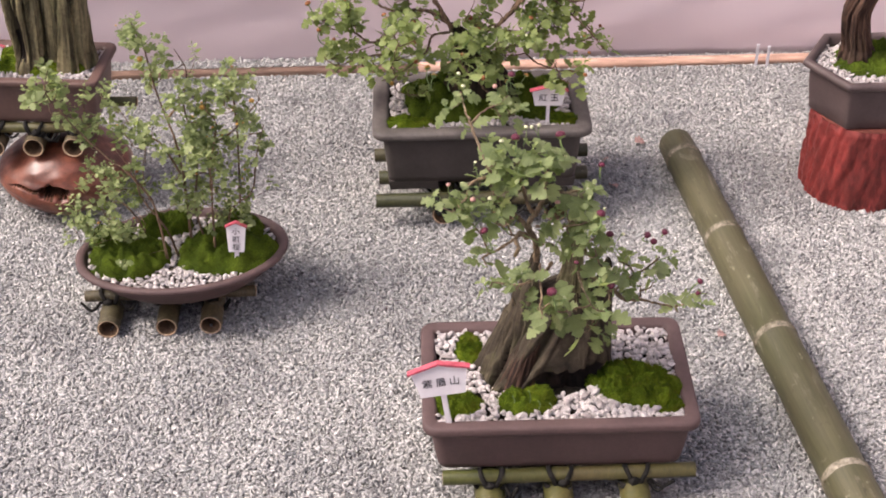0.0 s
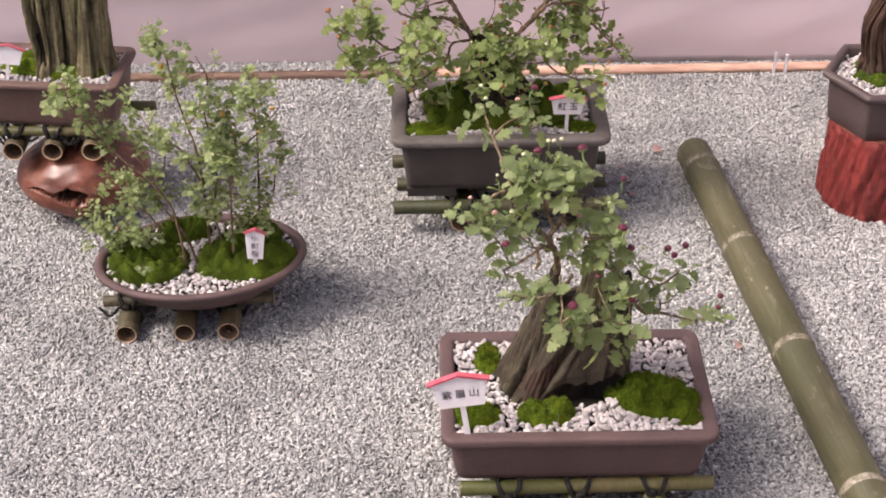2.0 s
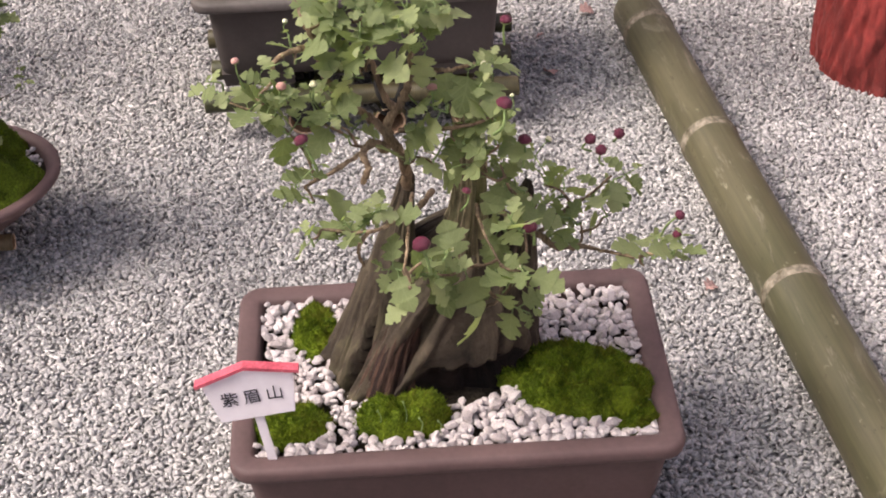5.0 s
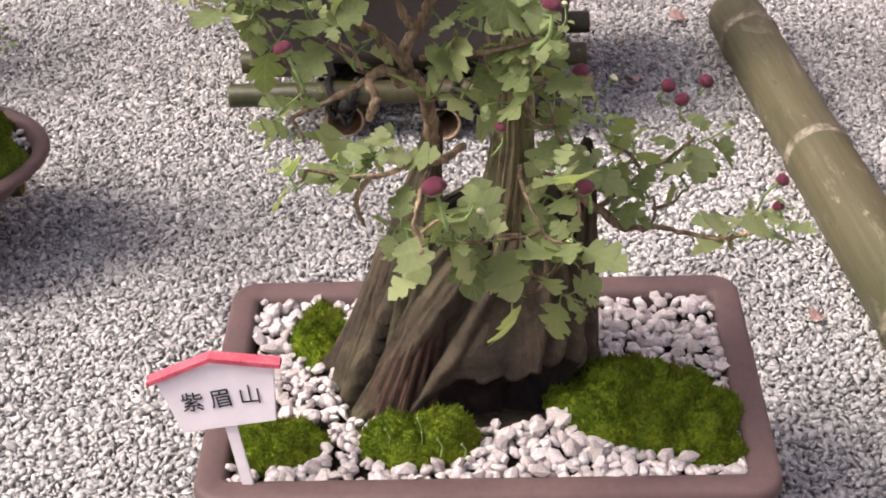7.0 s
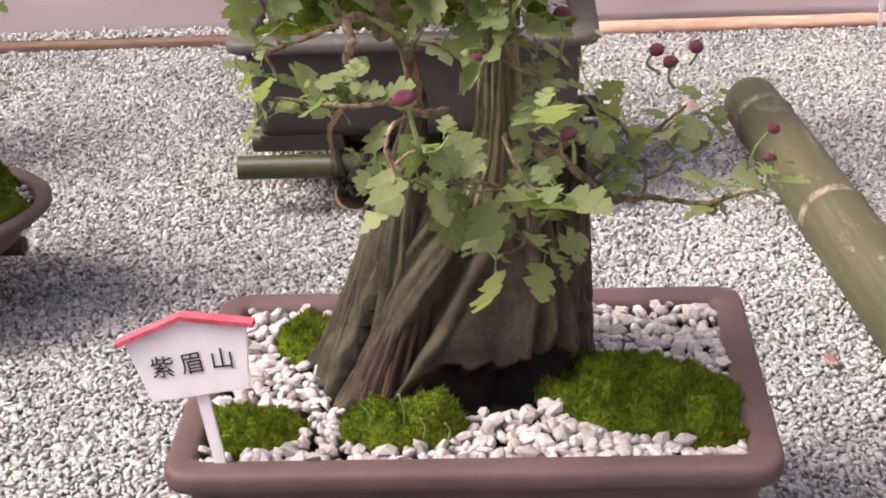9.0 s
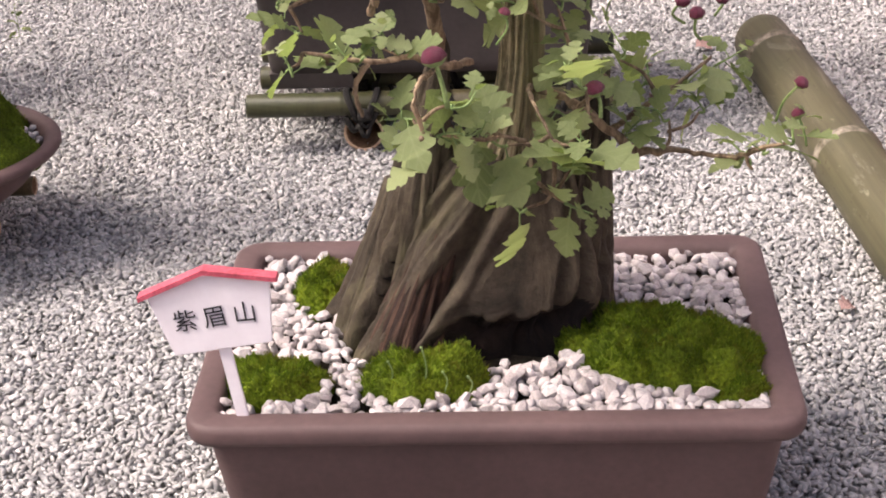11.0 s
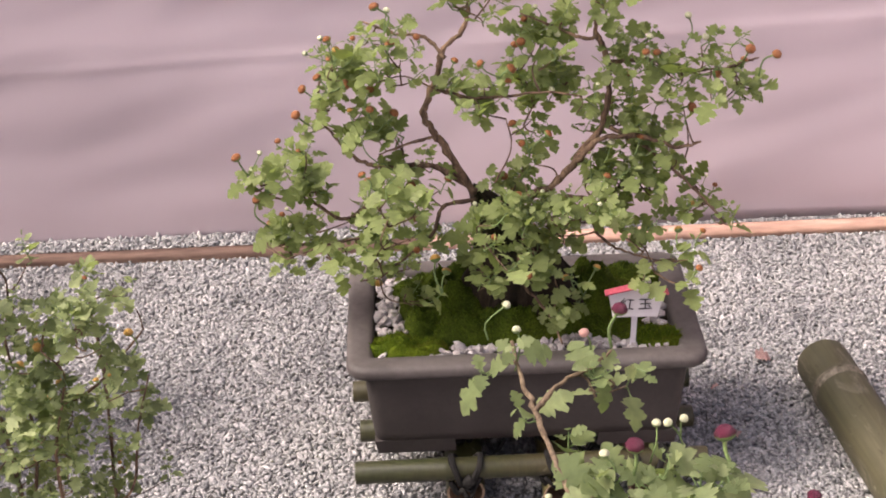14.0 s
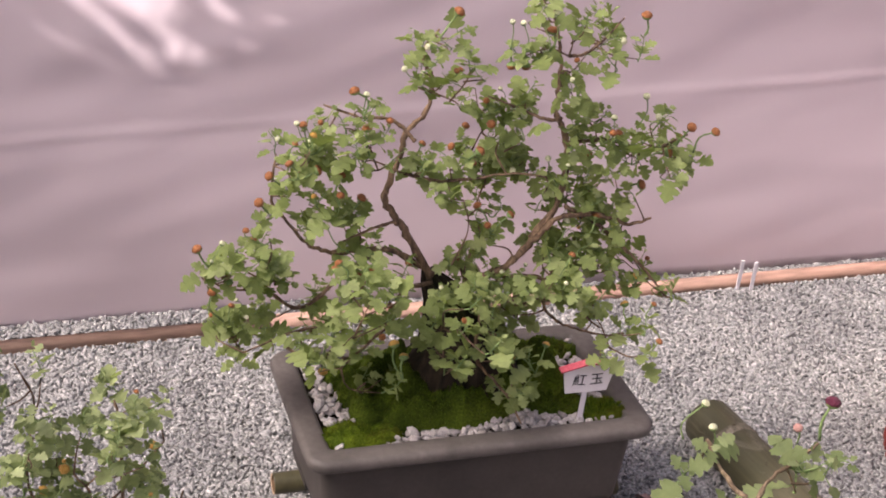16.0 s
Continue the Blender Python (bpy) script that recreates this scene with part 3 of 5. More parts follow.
def pebbles(name, at, turn, area, z, size, seed, keep, label, joined=False, limit=300):
    rng = random.Random(seed)
    pts = spots_in(area, size * 1.05, seed, keep, 9000)
    if not joined:
        bed = tagged(empty(name, at, turn), label, "pebbles")
        rng.shuffle(pts)
        for x, y in pts[:limit]:
            m = Matrix.Translation((x, y, z + rng.uniform(-0.002, 0.004))) @ rand_turn(rng, 0.4) @ Matrix.Scale(size * rng.choice((rng.uniform(0.45, 0.8), rng.uniform(0.75, 1.2))), 4)
            share("pebble", rng.choice(CHIPS), bed, m)
        extra = [(x + rng.uniform(-1, 1) * size, y + rng.uniform(-1, 1) * size) for x, y in pts * 3] + pts[limit:]
        pts_joined, parent = [p for p in extra if keep(*p)], bed
    else:
        pts_joined, parent = pts + [(x + rng.uniform(-1, 1) * size, y + rng.uniform(-1, 1) * size) for x, y in pts * 2], None
    vs, fs, base = [], [], 0
    for x, y in pts_joined:
        me = rng.choice(CHIPS)
        m = Matrix.Translation((x, y, z - (0.0 if joined else size * 0.12) + rng.uniform(-0.003, 0.003))) @ rand_turn(rng, 0.5) @ Matrix.Scale(size * rng.uniform(0.55, 0.95), 4)
        vs += [tuple(m @ v.co) for v in me.vertices]
        fs += [tuple(base + i for i in p.vertices) for p in me.polygons]
        base += len(me.vertices)
    ob = part_me("under_layer" if parent else name, from_arrays(name, vs, fs), PEBBLE_BED, parent, smooth=False)
    ob["kind"] = "stuff"
    if not parent:
        ob.matrix_world = pose(*at, 0, 0, turn)
        tagged(ob, label, "pebbles")
    return ob


def moss(at, turn, cx, cy, rx, ry, h, z, seed, label, dark=False, blades=1800, square=2.4):
    """A cushion of moss with an uneven edge, bristling with fine shoots."""
    rng = random.Random(seed)
    top = tagged(empty("moss_cushion", (Matrix(pose(*at, 0, 0, turn)) @ Vector((cx, cy, z))), turn), label, "moss")
    nr, na = 22, 76
    off = Vector((seed * 3.7, seed * 1.3, 0))

    def surf(r, a):
        ca, sa = math.cos(a), math.sin(a)
        edge = (abs(ca) ** square + abs(sa) ** square) ** (-1 / square) * (1 + 0.16 * noise.noise(Vector((ca, sa, 0)) * 1.7 + off) + 0.06 * noise.noise(Vector((ca, sa, 0)) * 6 + off))
        x, y = rx * r * edge * ca, ry * r * edge * sa
        lump = 1 + 1.1 * noise.noise(Vector((x, y, 0)) * 34 + off) + 0.4 * noise.noise(Vector((x, y, 0)) * 100 + off)
        return Vector((x, y, h * max(0.0, 1 - r ** 3.2) ** 0.6 * lump - 0.003 * (r > 0.99)))

    bm = bmesh.new()
    rings = [[surf(1 - 0.97 * (i / nr), 2 * math.pi * k / na) for k in range(na)] for i in range(nr + 1)]
    loft(bm, rings, False, True)
    part("cushion", bm, MOSS_DARK if dark else MOSS, top)
    vs, fs = [], []
    for _ in range(blades):
        r, a = math.sqrt(rng.random()) * 0.99, rng.uniform(0, 6.283)
        p = surf(r, a)
        out = Vector((math.cos(a) * r * 0.7 + rng.gauss(0, 0.35), math.sin(a) * r * 0.7 + rng.gauss(0, 0.35), 1)).normalized()
        side = out.cross(Vector((rng.gauss(0, 1), rng.gauss(0, 1), 0.2))).normalized() * rng.uniform(0.0005, 0.0009)
        ln = rng.uniform(0.002, 0.0055)
        k = len(vs)
        vs += [p - side - out * 0.001, p + side - out * 0.001, p + out * ln]
        fs.append((k, k + 1, k + 2))
    ob = part_me("fuzz", from_arrays("fuzz", [tuple(v) for v in vs], fs), BLADES_DARK if dark else BLADES, top)
    ob["kind"] = "stuff"
    return top


# ---- foliage ----
def leaf_mesh(name, mat_, curl, fold, twist, ragged, seed):
    rng = random.Random(seed)
    half = [(0.0, 0.012), (0.07, 0.06), (0.09, 0.2), (0.13, 0.34), (0.2, 0.33), (0.22, 0.43), (0.3, 0.36), (0.34, 0.28), (0.37, 0.21), (0.42, 0.33), (0.47, 0.37), (0.53, 0.5), (0.6, 0.43), (0.66, 0.42), (0.675, 0.31), (0.69, 0.21), (0.74, 0.25), (0.8, 0.29), (0.87, 0.21), (0.94, 0.12), (1.0, 0.0)]
    bm = bmesh.new()

    def place(x, y):
        return Vector((x - 0.12 * curl * x * x, y * (1 + ragged * rng.uniform(-0.3, 0.2)), fold * abs(y) - curl * 0.55 * x * x - 0.35 * curl * y * y * 2 + twist * x * y))

    mid = [bm.verts.new(place(x, 0)) for x, _ in half]
    for s in (1, -1):
        edge = [bm.verts.new(place(min(1, x * (1 + ragged * rng.uniform(-0.08, 0.08))), s * y)) for x, y in half[:-1]]
        for i in range(len(edge) - 1):
            q = (mid[i], mid[i + 1], edge[i + 1], edge[i])
            bm.faces.new(q if s < 0 else tuple(reversed(q)))
        q = (mid[-2], mid[-1], edge[-1])
        bm.faces.new(q if s < 0 else tuple(reversed(q)))
    me = bpy.data.meshes.new(name)
    bm.to_mesh(me)
    bm.free()
    me.materials.append(mat_)
    me.polygons.foreach_set("use_smooth", [True] * len(me.polygons))
    return me


def leaf_set(name, mat_, seed):
    return [leaf_mesh(name, mat_, c, f, t, 0.35, seed + i) for i, (c, f, t) in enumerate(((0.15, 0.25, 0.1), (0.45, 0.2, -0.2), (0.75, 0.15, 0.15), (0.3, 0.4, 0.25), (-0.15, 0.3, -0.1), (0.95, 0.3, 0.0)))]


def bud_mesh(name, mat_, flat=0.8):
    """A closed flower bud: petals wrapped over one another on a ribbed green cup."""
    bm = bmesh.new()
    rings = []
    for i in range(8):
        th = math.pi * (0.06 + 0.9 * i / 7)
        rings.append([Vector((math.sin(th) * math.cos(a) * (1 + 0.07 * math.cos(7 * a + i * 0.9)), math.sin(th) * math.sin(a) * (1 + 0.07 * math.cos(7 * a + i * 0.9)), -math.cos(th) * flat)) for a in [2 * math.pi * k / 14 for k in range(14)]])
    loft(bm, rings, True, True)
    for f in bm.faces:
        f.material_index = 1 if f.calc_center_median().z < -0.35 * flat else 0
    me = bpy.data.meshes.new(name)
    bm.to_mesh(me)
    bm.free()
    me.materials.append(mat_)
    me.materials.append(STALK)
    me.polygons.foreach_set("use_smooth", [True] * len(me.polygons))
    return me


BUDS = {"red": bud_mesh("bud", BUD_RED), "orange": bud_mesh("bud", BUD_ORANGE), "gold": bud_mesh("bud", BUD_GOLD), "cream": bud_mesh("bud", BUD_CREAM, 0.95), "pink": bud_mesh("bud", BUD_PINK, 0.8)}


def leaf_pose(p, axis, up, size):
    x = axis.normalized()
    z = (up - x * up.dot(x)).normalized()
    y = z.cross(x)
    return Matrix(((x.x, y.x, z.x, p.x), (x.y, y.y, z.y, p.y), (x.z, y.z, z.z, p.z), (0, 0, 0, 1))) @ Matrix.Scale(size, 4)


class Plant:
    """A bonsai: limbs from a trunk, twigs to tufts of leaves, and buds on stalks. World coordinates."""

    def __init__(self, name, label, seed, twig_mat):
        self.top = tagged(empty(name), label, "bonsai plant", "potted chrysanthemums")
        self.rng, self.twig_mat = random.Random(seed), twig_mat
        self.nodes, self.twigs, self.stalks = [], bmesh.new(), bmesh.new()
        self.left_v, self.left_f, self.count, self.tips = [], [], 0, []

    def limb(self, pts, r0, r1, wob=0.35, steps=7):
        line = smooth_line(pts, steps)
        rng = self.rng
        for i in range(1, len(line) - 1):
            line[i] = line[i] + Vector((rng.gauss(0, 1), rng.gauss(0, 1), rng.gauss(0, 1))) * r0 * 0.14
        bm = bmesh.new()
        tube(bm, line, [r * rng.uniform(0.82, 1.25) for r in taper(len(line), r0 * 0.8, r1 * 0.8)], 9, wob)
        part("limb", bm, self.twig_mat, self.top)
        self.nodes += line
        return line

    def twig(self, a, b, r0, r1, bmx=None, sag=0.1):
        rng = self.rng
        d = b - a
        mid = a + d * 0.5 + Vector((rng.gauss(0, 1), rng.gauss(0, 1), rng.gauss(0, 0.6) - sag)) * d.length * 0.14
        line = smooth_line([a, mid, b], 3)
        tube(self.twigs if bmx is None else bmx, line, taper(len(line), r0, r1), 5, 0.1)

    def tuft(self, c, n, size, spread, leaves, limit, lift=0.7, droop=0.25, link=True, mass=False, per=6):
        rng, c = self.rng, Vector(c)
        if link and self.nodes:
            near = min(self.nodes, key=lambda q: (q - c).length + max(0, q.z - c.z) * 0.5)
            if (near - c).length > 0.008:
                self.twig(near, c, 0.0016 * size / 0.03, 0.0009 * size / 0.03)
                self.nodes.append(near.lerp(c, 0.6))
        for g in range(max(1, round(n / per))):
            a = rng.uniform(0, 6.283)
            way = Vector((math.cos(a) * rng.uniform(0.2, 1.0), math.sin(a) * rng.uniform(0.2, 1.0), lift + rng.uniform(-0.35, 0.5))).normalized()
            root = c + Vector((rng.gauss(0, 0.4), rng.gauss(0, 0.4), rng.gauss(0, 0.3))) * spread * 0.5
            tip = root + way * spread * rng.uniform(0.9, 1.6)
            self.twig(c, root, 0.0011 * size / 0.03, 0.001 * size / 0.03, self.stalks)
            self.twig(root, tip, 0.001 * size / 0.03, 0.0006 * size / 0.03, self.stalks, 0)
            self.tips.append(tip)
            turn = rng.uniform(0, 6.283)
            for i in range(per + 2):
                f = i / (per + 1)
                p = root.lerp(tip, 0.1 + 0.9 * f)
                turn += 2.4 + rng.uniform(-0.4, 0.4)
                u = way.orthogonal().normalized()
                w = way.cross(u)
                axis = u * math.cos(turn) + w * math.sin(turn) + way * (0.1 + 0.8 * f) + Vector((rng.gauss(0, 0.2), rng.gauss(0, 0.2), rng.uniform(-droop, 0.15)))
                axis.normalize()
                up = Vector((rng.gauss(0, 0.35), rng.gauss(-0.2, 0.35), 1.0)) + way * 0.4
                s = size * (1.15 - 0.8 * f) * rng.uniform(0.65, 1.15)
                base = p + axis * s * 0.22
                if s > 0.012:
                    tube(self.stalks, [p, base + axis * s * 0.05], 0.00055 * size / 0.03, 4, 0, False)
                m = leaf_pose(base, axis, up, s)
                me = rng.choice(leaves)
                if self.count < limit and not mass:
                    share("leaf", me, self.top, m)
                    self.count += 1
                else:
                    k = len(self.left_v)
                    self.left_v += [tuple(m @ v.co) for v in me.vertices]
                    for fc in me.polygons:
                        t = [k + q for q in fc.vertices]
                        self.left_f += [(t[0], t[1], t[2])] + ([(t[0], t[2], t[3])] if len(t) == 4 else [])

    def bud(self, p, kind, r, foot=None):
        rng, p = self.rng, Vector(p)
        r *= 0.78 if kind == "cream" else 0.88
        foot = Vector(foot) if foot else p + Vector((rng.gauss(0, 0.006), rng.gauss(0, 0.006), -rng.uniform(0.018, 0.034)))
        self.twig(foot, p, r * 0.22, r * 0.18, self.stalks, 0)
        d = (p - foot).normalized()
        share("bud", BUDS[kind], self.top, Matrix.Translation(p) @ d.to_track_quat("Z", "Y").to_matrix().to_4x4() @ Matrix.Scale(r, 4))

    def finish(self, leaf_mat):
        ob = part("twig_work", self.twigs, self.twig_mat, self.top)
        ob["kind"] = "stuff"
        ob = part("stalk_work", self.stalks, STALK, self.top)
        ob["kind"] = "stuff"
        if self.left_v:
            ob = part_me("foliage", from_arrays("foliage", self.left_v, self.left_f), leaf_mat, self.top)
            ob["kind"] = "stuff"
        return self.top


def gnarled(name, rings_spec, mat_, parent, seed, flutes=9, deep=0.13, segs=96, rows=70, fine=0.05, label="", cap=True, hollows=(), lean=None, plate=None, lip=0.0, middle=None):
    """A weathered trunk: ellipses (x, y, z, rx, ry) up the wood, fluted along a leaning grain."""
    spec = np.array(rings_spec, float)
    t = np.linspace(0, 1, len(spec))
    bm, rings, dark, flow = bmesh.new(), [], set(), []
    off = Vector((seed * 5.1, seed * 2.3, seed))
    zm = middle or 0.5 * (spec[0, 2] + spec[-1, 2])
    for i in range(rows):
        f = i / (rows - 1)
        x, y, z, rx, ry = [float(np.interp(f, t, spec[:, k])) for k in range(5)]
        ring = []
        for k in range(segs):
            a = 2 * math.pi * k / segs
            g = a - (lean(a) if lean else 1.5) * (z - zm)
            cg, sg = math.cos(g), math.sin(g)
            q = Vector((cg * flutes * 0.32, sg * flutes * 0.32, z * 5.0)) + off
            n1 = noise.noise(q)
            ridge = 1 - abs(noise.noise(q + Vector((7, 3, 1)))) * 2.4
            groove = abs(noise.noise(Vector((cg * flutes * 0.3, sg * flutes * 0.3, z * 3.4)) + off))
            split = abs(noise.noise(Vector((cg * flutes * 0.75, sg * flutes * 0.75, z * 4)) + off * 2))
            line = abs(noise.noise(Vector((cg * flutes * 2.1, sg * flutes * 2.1, z * 6)) + off * 3))
            n2 = noise.noise(Vector((cg * 9, sg * 9, z * 22)) + off)
            n3 = noise.noise(Vector((cg * 22, sg * 22, z * 30)) + off)
            rough = 1.0
            if plate:
                pa, pz, wa, wz = plate
                flat = math.exp(-((a - pa) / wa) ** 4 - ((z - pz + 0.006 * n1) / wz) ** 4)
                rough = 1 - 0.85 * flat
            for ha, hz, wa, wz, hd, slope in hollows[:1]:
                rough *= 1 - 0.75 * math.exp(-((a - ha) / wa) ** 4 - ((z - hz) / wz) ** 4)
            s = 1 + rough * (deep * (0.8 * n1 + 0.5 * ridge - 0.3) - deep * 1.3 * math.exp(-(groove / 0.11) ** 2) - deep * 0.35 * math.exp(-(split / 0.1) ** 2) - deep * 0.22 * math.exp(-(line / 0.13) ** 2) + fine * n2 + fine * 0.5 * n3)
            for ha, hz, wa, wz, hd, slope in hollows:
                da = (a - ha - slope * (z - hz) + 0.35 * wa * n1 + math.pi) % (2 * math.pi) - math.pi
                dz = z - hz - 0.6 * wz * noise.noise(Vector((a * 4, 3, seed))) - 0.12 * wz * noise.noise(Vector((a * 19, 8, seed)))
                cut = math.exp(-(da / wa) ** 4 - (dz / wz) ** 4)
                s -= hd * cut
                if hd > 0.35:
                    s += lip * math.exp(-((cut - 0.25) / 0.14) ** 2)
                    # faces deep in a hollow take the wood coloured as if in shade
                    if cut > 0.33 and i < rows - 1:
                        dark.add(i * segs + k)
            ring.append(Vector((x + math.cos(a) * rx * s, y + math.sin(a) * ry * s, z + 0.004 * n1)))
            flow += [0.08 * cg, 0.08 * sg, z]
        rings.append(ring)
    loft(bm, rings, False, cap)
    bm.faces.ensure_lookup_table()
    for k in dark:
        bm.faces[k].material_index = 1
    ob = part(name, bm, [mat_, ROTTEN_SHADE] if dark else mat_, parent, label)
    at = ob.data.attributes.new("flow", "FLOAT_VECTOR", "POINT")
    at.data.foreach_set("vector", (flow + [0.0] * (3 * len(ob.data.vertices)))[:3 * len(ob.data.vertices)])
    return ob


# ---- name boards ----
def lettering(parent, text, size, m, stack=False):
    for i, ch in enumerate(text):
        cu = bpy.data.curves.new("lettering", "FONT")
        cu.body, cu.size, cu.extrude, cu.offset = ch, size, 0.0002, -0.00005
        cu.align_x, cu.align_y = "CENTER", "CENTER"
        ob = bpy.data.objects.new("lettering", cu)
        scene.collection.objects.link(ob)
        bpy.context.view_layer.update()
        me = bpy.data.meshes.new_from_object(ob.evaluated_get(bpy.context.evaluated_depsgraph_get()))
        bpy.data.objects.remove(ob)
        k = i - (len(text) - 1) / 2
        o = part_me("character", me, INK, parent, smooth=False)
        o.matrix_basis = m @ (pose(0.0, -k * size * 1.12, 0) if stack else pose(k * size * 1.22, 0, 0, 0, 0, (-4, 2, -3)[i % 3]))


def name_board(at, turn, lean, tip, w, h, stick, text, size, label, tall=False, narrow=0.8):
    """A house-shaped white board with a red roof strip, on a stick pushed into the soil."""
    top = empty("name_board", at, turn)
    tagged(top, label, "name sign", "plant name boards")
    tilt = pose(0, 0, 0, tip, lean, 0)
    th = 0.003
    eave = h * (0.2 if not tall else 0.14)
    out = [(-w * narrow / 2, 0), (w * narrow / 2, 0), (w / 2, h - eave), (0, h), (-w / 2, h - eave)]
    bm = bmesh.new()
    loft(bm, [[Vector((x, 0, stick + z)) for x, z in out], [Vector((x, th, stick + z)) for x, z in out]], True, True)
    bmesh.ops.recalc_face_normals(bm, faces=bm.faces[:])
    bmesh.ops.bevel(bm, geom=bm.edges[:], offset=0.0006, segments=1, affect="EDGES")
    plate = part("board", bm, BOARD, top, smooth=False)
    plate.matrix_basis = tilt
    bm = bmesh.new()
    ov, rt = w * 0.06, max(0.0018, 0.45 * w * w)
    sl = eave / (w / 2)
    line = [(-w / 2 - ov, h - eave - ov * sl), (0, h), (w / 2 + ov, h - eave - ov * sl)]
    rings = []
    for x, z in line:
        rings.append([Vector((x, -0.004, stick + z)), Vector((x, th + 0.004, stick + z)), Vector((x, th + 0.004, stick + z + rt)), Vector((x, -0.004, stick + z + rt))])
    loft(bm, rings, True, True)
    bmesh.ops.recalc_face_normals(bm, faces=bm.faces[:])
    part("roof_strip", bm, ROOF_RED, plate, "pink red painted roof strip", smooth=False)
    bm = bmesh.new()
    sw = w * 0.05 if not tall else w * 0.11
    box_bm(bm, -sw, sw, th, th + 0.0025, -0.02, stick + h * 0.5, 0.0005)
    o = part("stick", bm, BOARD, top, smooth=False)
    o.matrix_basis = tilt
    lettering(plate, text, size, pose(0, -0.0006, stick + (h - eave) * (0.52 if not tall else 0.5), 90, 0, 0), tall)
    return top


# ---- the front bonsai: purple-brown pot, driftwood stump, dark red buds ----
P1, T1 = (0.0, -0.0155, 0.0735), 0.0
stand((0.0, -0.0155, 0.0), 0.8, [(-0.115, -0.177, 0.12), (-0.003, -0.176, 0.125), (0.121, -0.178, 0.12)], [(-0.192, 0.219, -0.12), (-0.19, 0.21, 0.09)], 0.0245, 0.0125,
      "green bamboo raft lashed with black cord under the clay pot", BAMBOO, BAMBOO)
rect_pot("rectangular_pot", P1, T1, 0.442, 0.282, 0.1045, 0.0125, 0.017, 0.014, 0.022, CLAY_PURPLE, "purple brown unglazed rectangular clay pot on a bamboo raft")
Z1 = 0.169
MOSS1 = [(-0.163, -0.071, 0.043, 0.031, 0.016), (-0.053, -0.072, 0.048, 0.03, 0.025), (0.078, -0.008, 0.034, 0.034, 0.017), (0.11, -0.006, 0.04, 0.034, 0.028), (0.152, -0.018, 0.036, 0.032, 0.02), (0.105, -0.048, 0.044, 0.03, 0.022), (0.15, -0.058, 0.042, 0.036, 0.024), (0.174, -0.085, 0.026, 0.022, 0.016), (0.178, -0.045, 0.023, 0.032, 0.016), (-0.14, 0.07, 0.024, 0.046, 0.014)]


def keep1(x, y):
    if abs(x) > 0.196 or abs(y) > 0.115:
        return False
    if any(((x - a) / (rx * 0.93)) ** 2 + ((y - b) / (ry * 0.93)) ** 2 < 1 for a, b, rx, ry, h in MOSS1):
        return False
    return ((x + 0.018) / 0.104) ** 2 + ((y - 0.016) / 0.072) ** 2 > 1


pebbles("white_pebbles", (0, -0.0155, 0), 0, (-0.195, 0.195, -0.115, 0.115), Z1 + 0.002, 0.0098, 11, keep1, "white and pinkish marble chips in the front pot")
for i, (a, b, rx, ry, h) in enumerate(MOSS1):
    moss((0, -0.0155, 0), 0, a, b, rx, ry, h, Z1 - 0.003, 20 + i, "bright green moss cushion among white pebbles", blades=2000)

for x, y, h in ((-0.045, -0.112, 0.03), (-0.07, -0.108, 0.016), (-0.03, -0.118, 0.013), (-0.012, -0.12, 0.01)):
    bm = bmesh.new()
    tube(bm, smooth_line([(0, 0, -0.003), (0.002, 0, h * 0.5), (-0.001, 0.001, h)], 3), 0.0006, 5)
    bmesh.ops.create_icosphere(bm, subdivisions=1, radius=0.0013, matrix=Matrix.Translation((-0.001, 0.001, h)))
    ob = part("sprout", bm, STALK)
    ob.matrix_world = pose(x - 0.005, y + 0.004, Z1 + 0.014)
    tagged(ob, "thin pale sprout growing out of the moss", "sprout", "moss sprouts")

pl = Plant("chrysanthemum_bonsai", "grey-green chrysanthemum bonsai with dark red buds on driftwood", 5, TWIG)
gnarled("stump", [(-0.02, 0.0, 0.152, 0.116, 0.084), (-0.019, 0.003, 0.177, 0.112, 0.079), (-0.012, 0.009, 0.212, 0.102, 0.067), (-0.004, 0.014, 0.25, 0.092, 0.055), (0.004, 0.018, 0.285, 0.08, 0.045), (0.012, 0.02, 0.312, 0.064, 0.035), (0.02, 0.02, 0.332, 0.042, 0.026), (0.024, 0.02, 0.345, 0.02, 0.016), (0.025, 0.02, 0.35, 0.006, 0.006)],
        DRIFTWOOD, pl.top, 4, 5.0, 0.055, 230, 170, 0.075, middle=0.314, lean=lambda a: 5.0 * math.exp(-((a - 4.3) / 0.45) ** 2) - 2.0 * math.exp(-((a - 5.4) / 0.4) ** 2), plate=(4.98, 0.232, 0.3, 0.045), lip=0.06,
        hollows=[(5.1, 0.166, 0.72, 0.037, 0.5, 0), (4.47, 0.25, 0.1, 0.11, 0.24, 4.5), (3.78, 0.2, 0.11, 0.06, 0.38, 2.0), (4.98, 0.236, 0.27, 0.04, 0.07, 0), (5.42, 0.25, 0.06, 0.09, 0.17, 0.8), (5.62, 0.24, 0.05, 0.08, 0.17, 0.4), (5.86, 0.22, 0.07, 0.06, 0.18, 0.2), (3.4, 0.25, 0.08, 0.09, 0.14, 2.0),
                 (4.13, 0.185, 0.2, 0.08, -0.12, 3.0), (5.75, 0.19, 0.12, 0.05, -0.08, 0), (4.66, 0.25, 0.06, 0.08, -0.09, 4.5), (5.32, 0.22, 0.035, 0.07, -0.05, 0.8)])
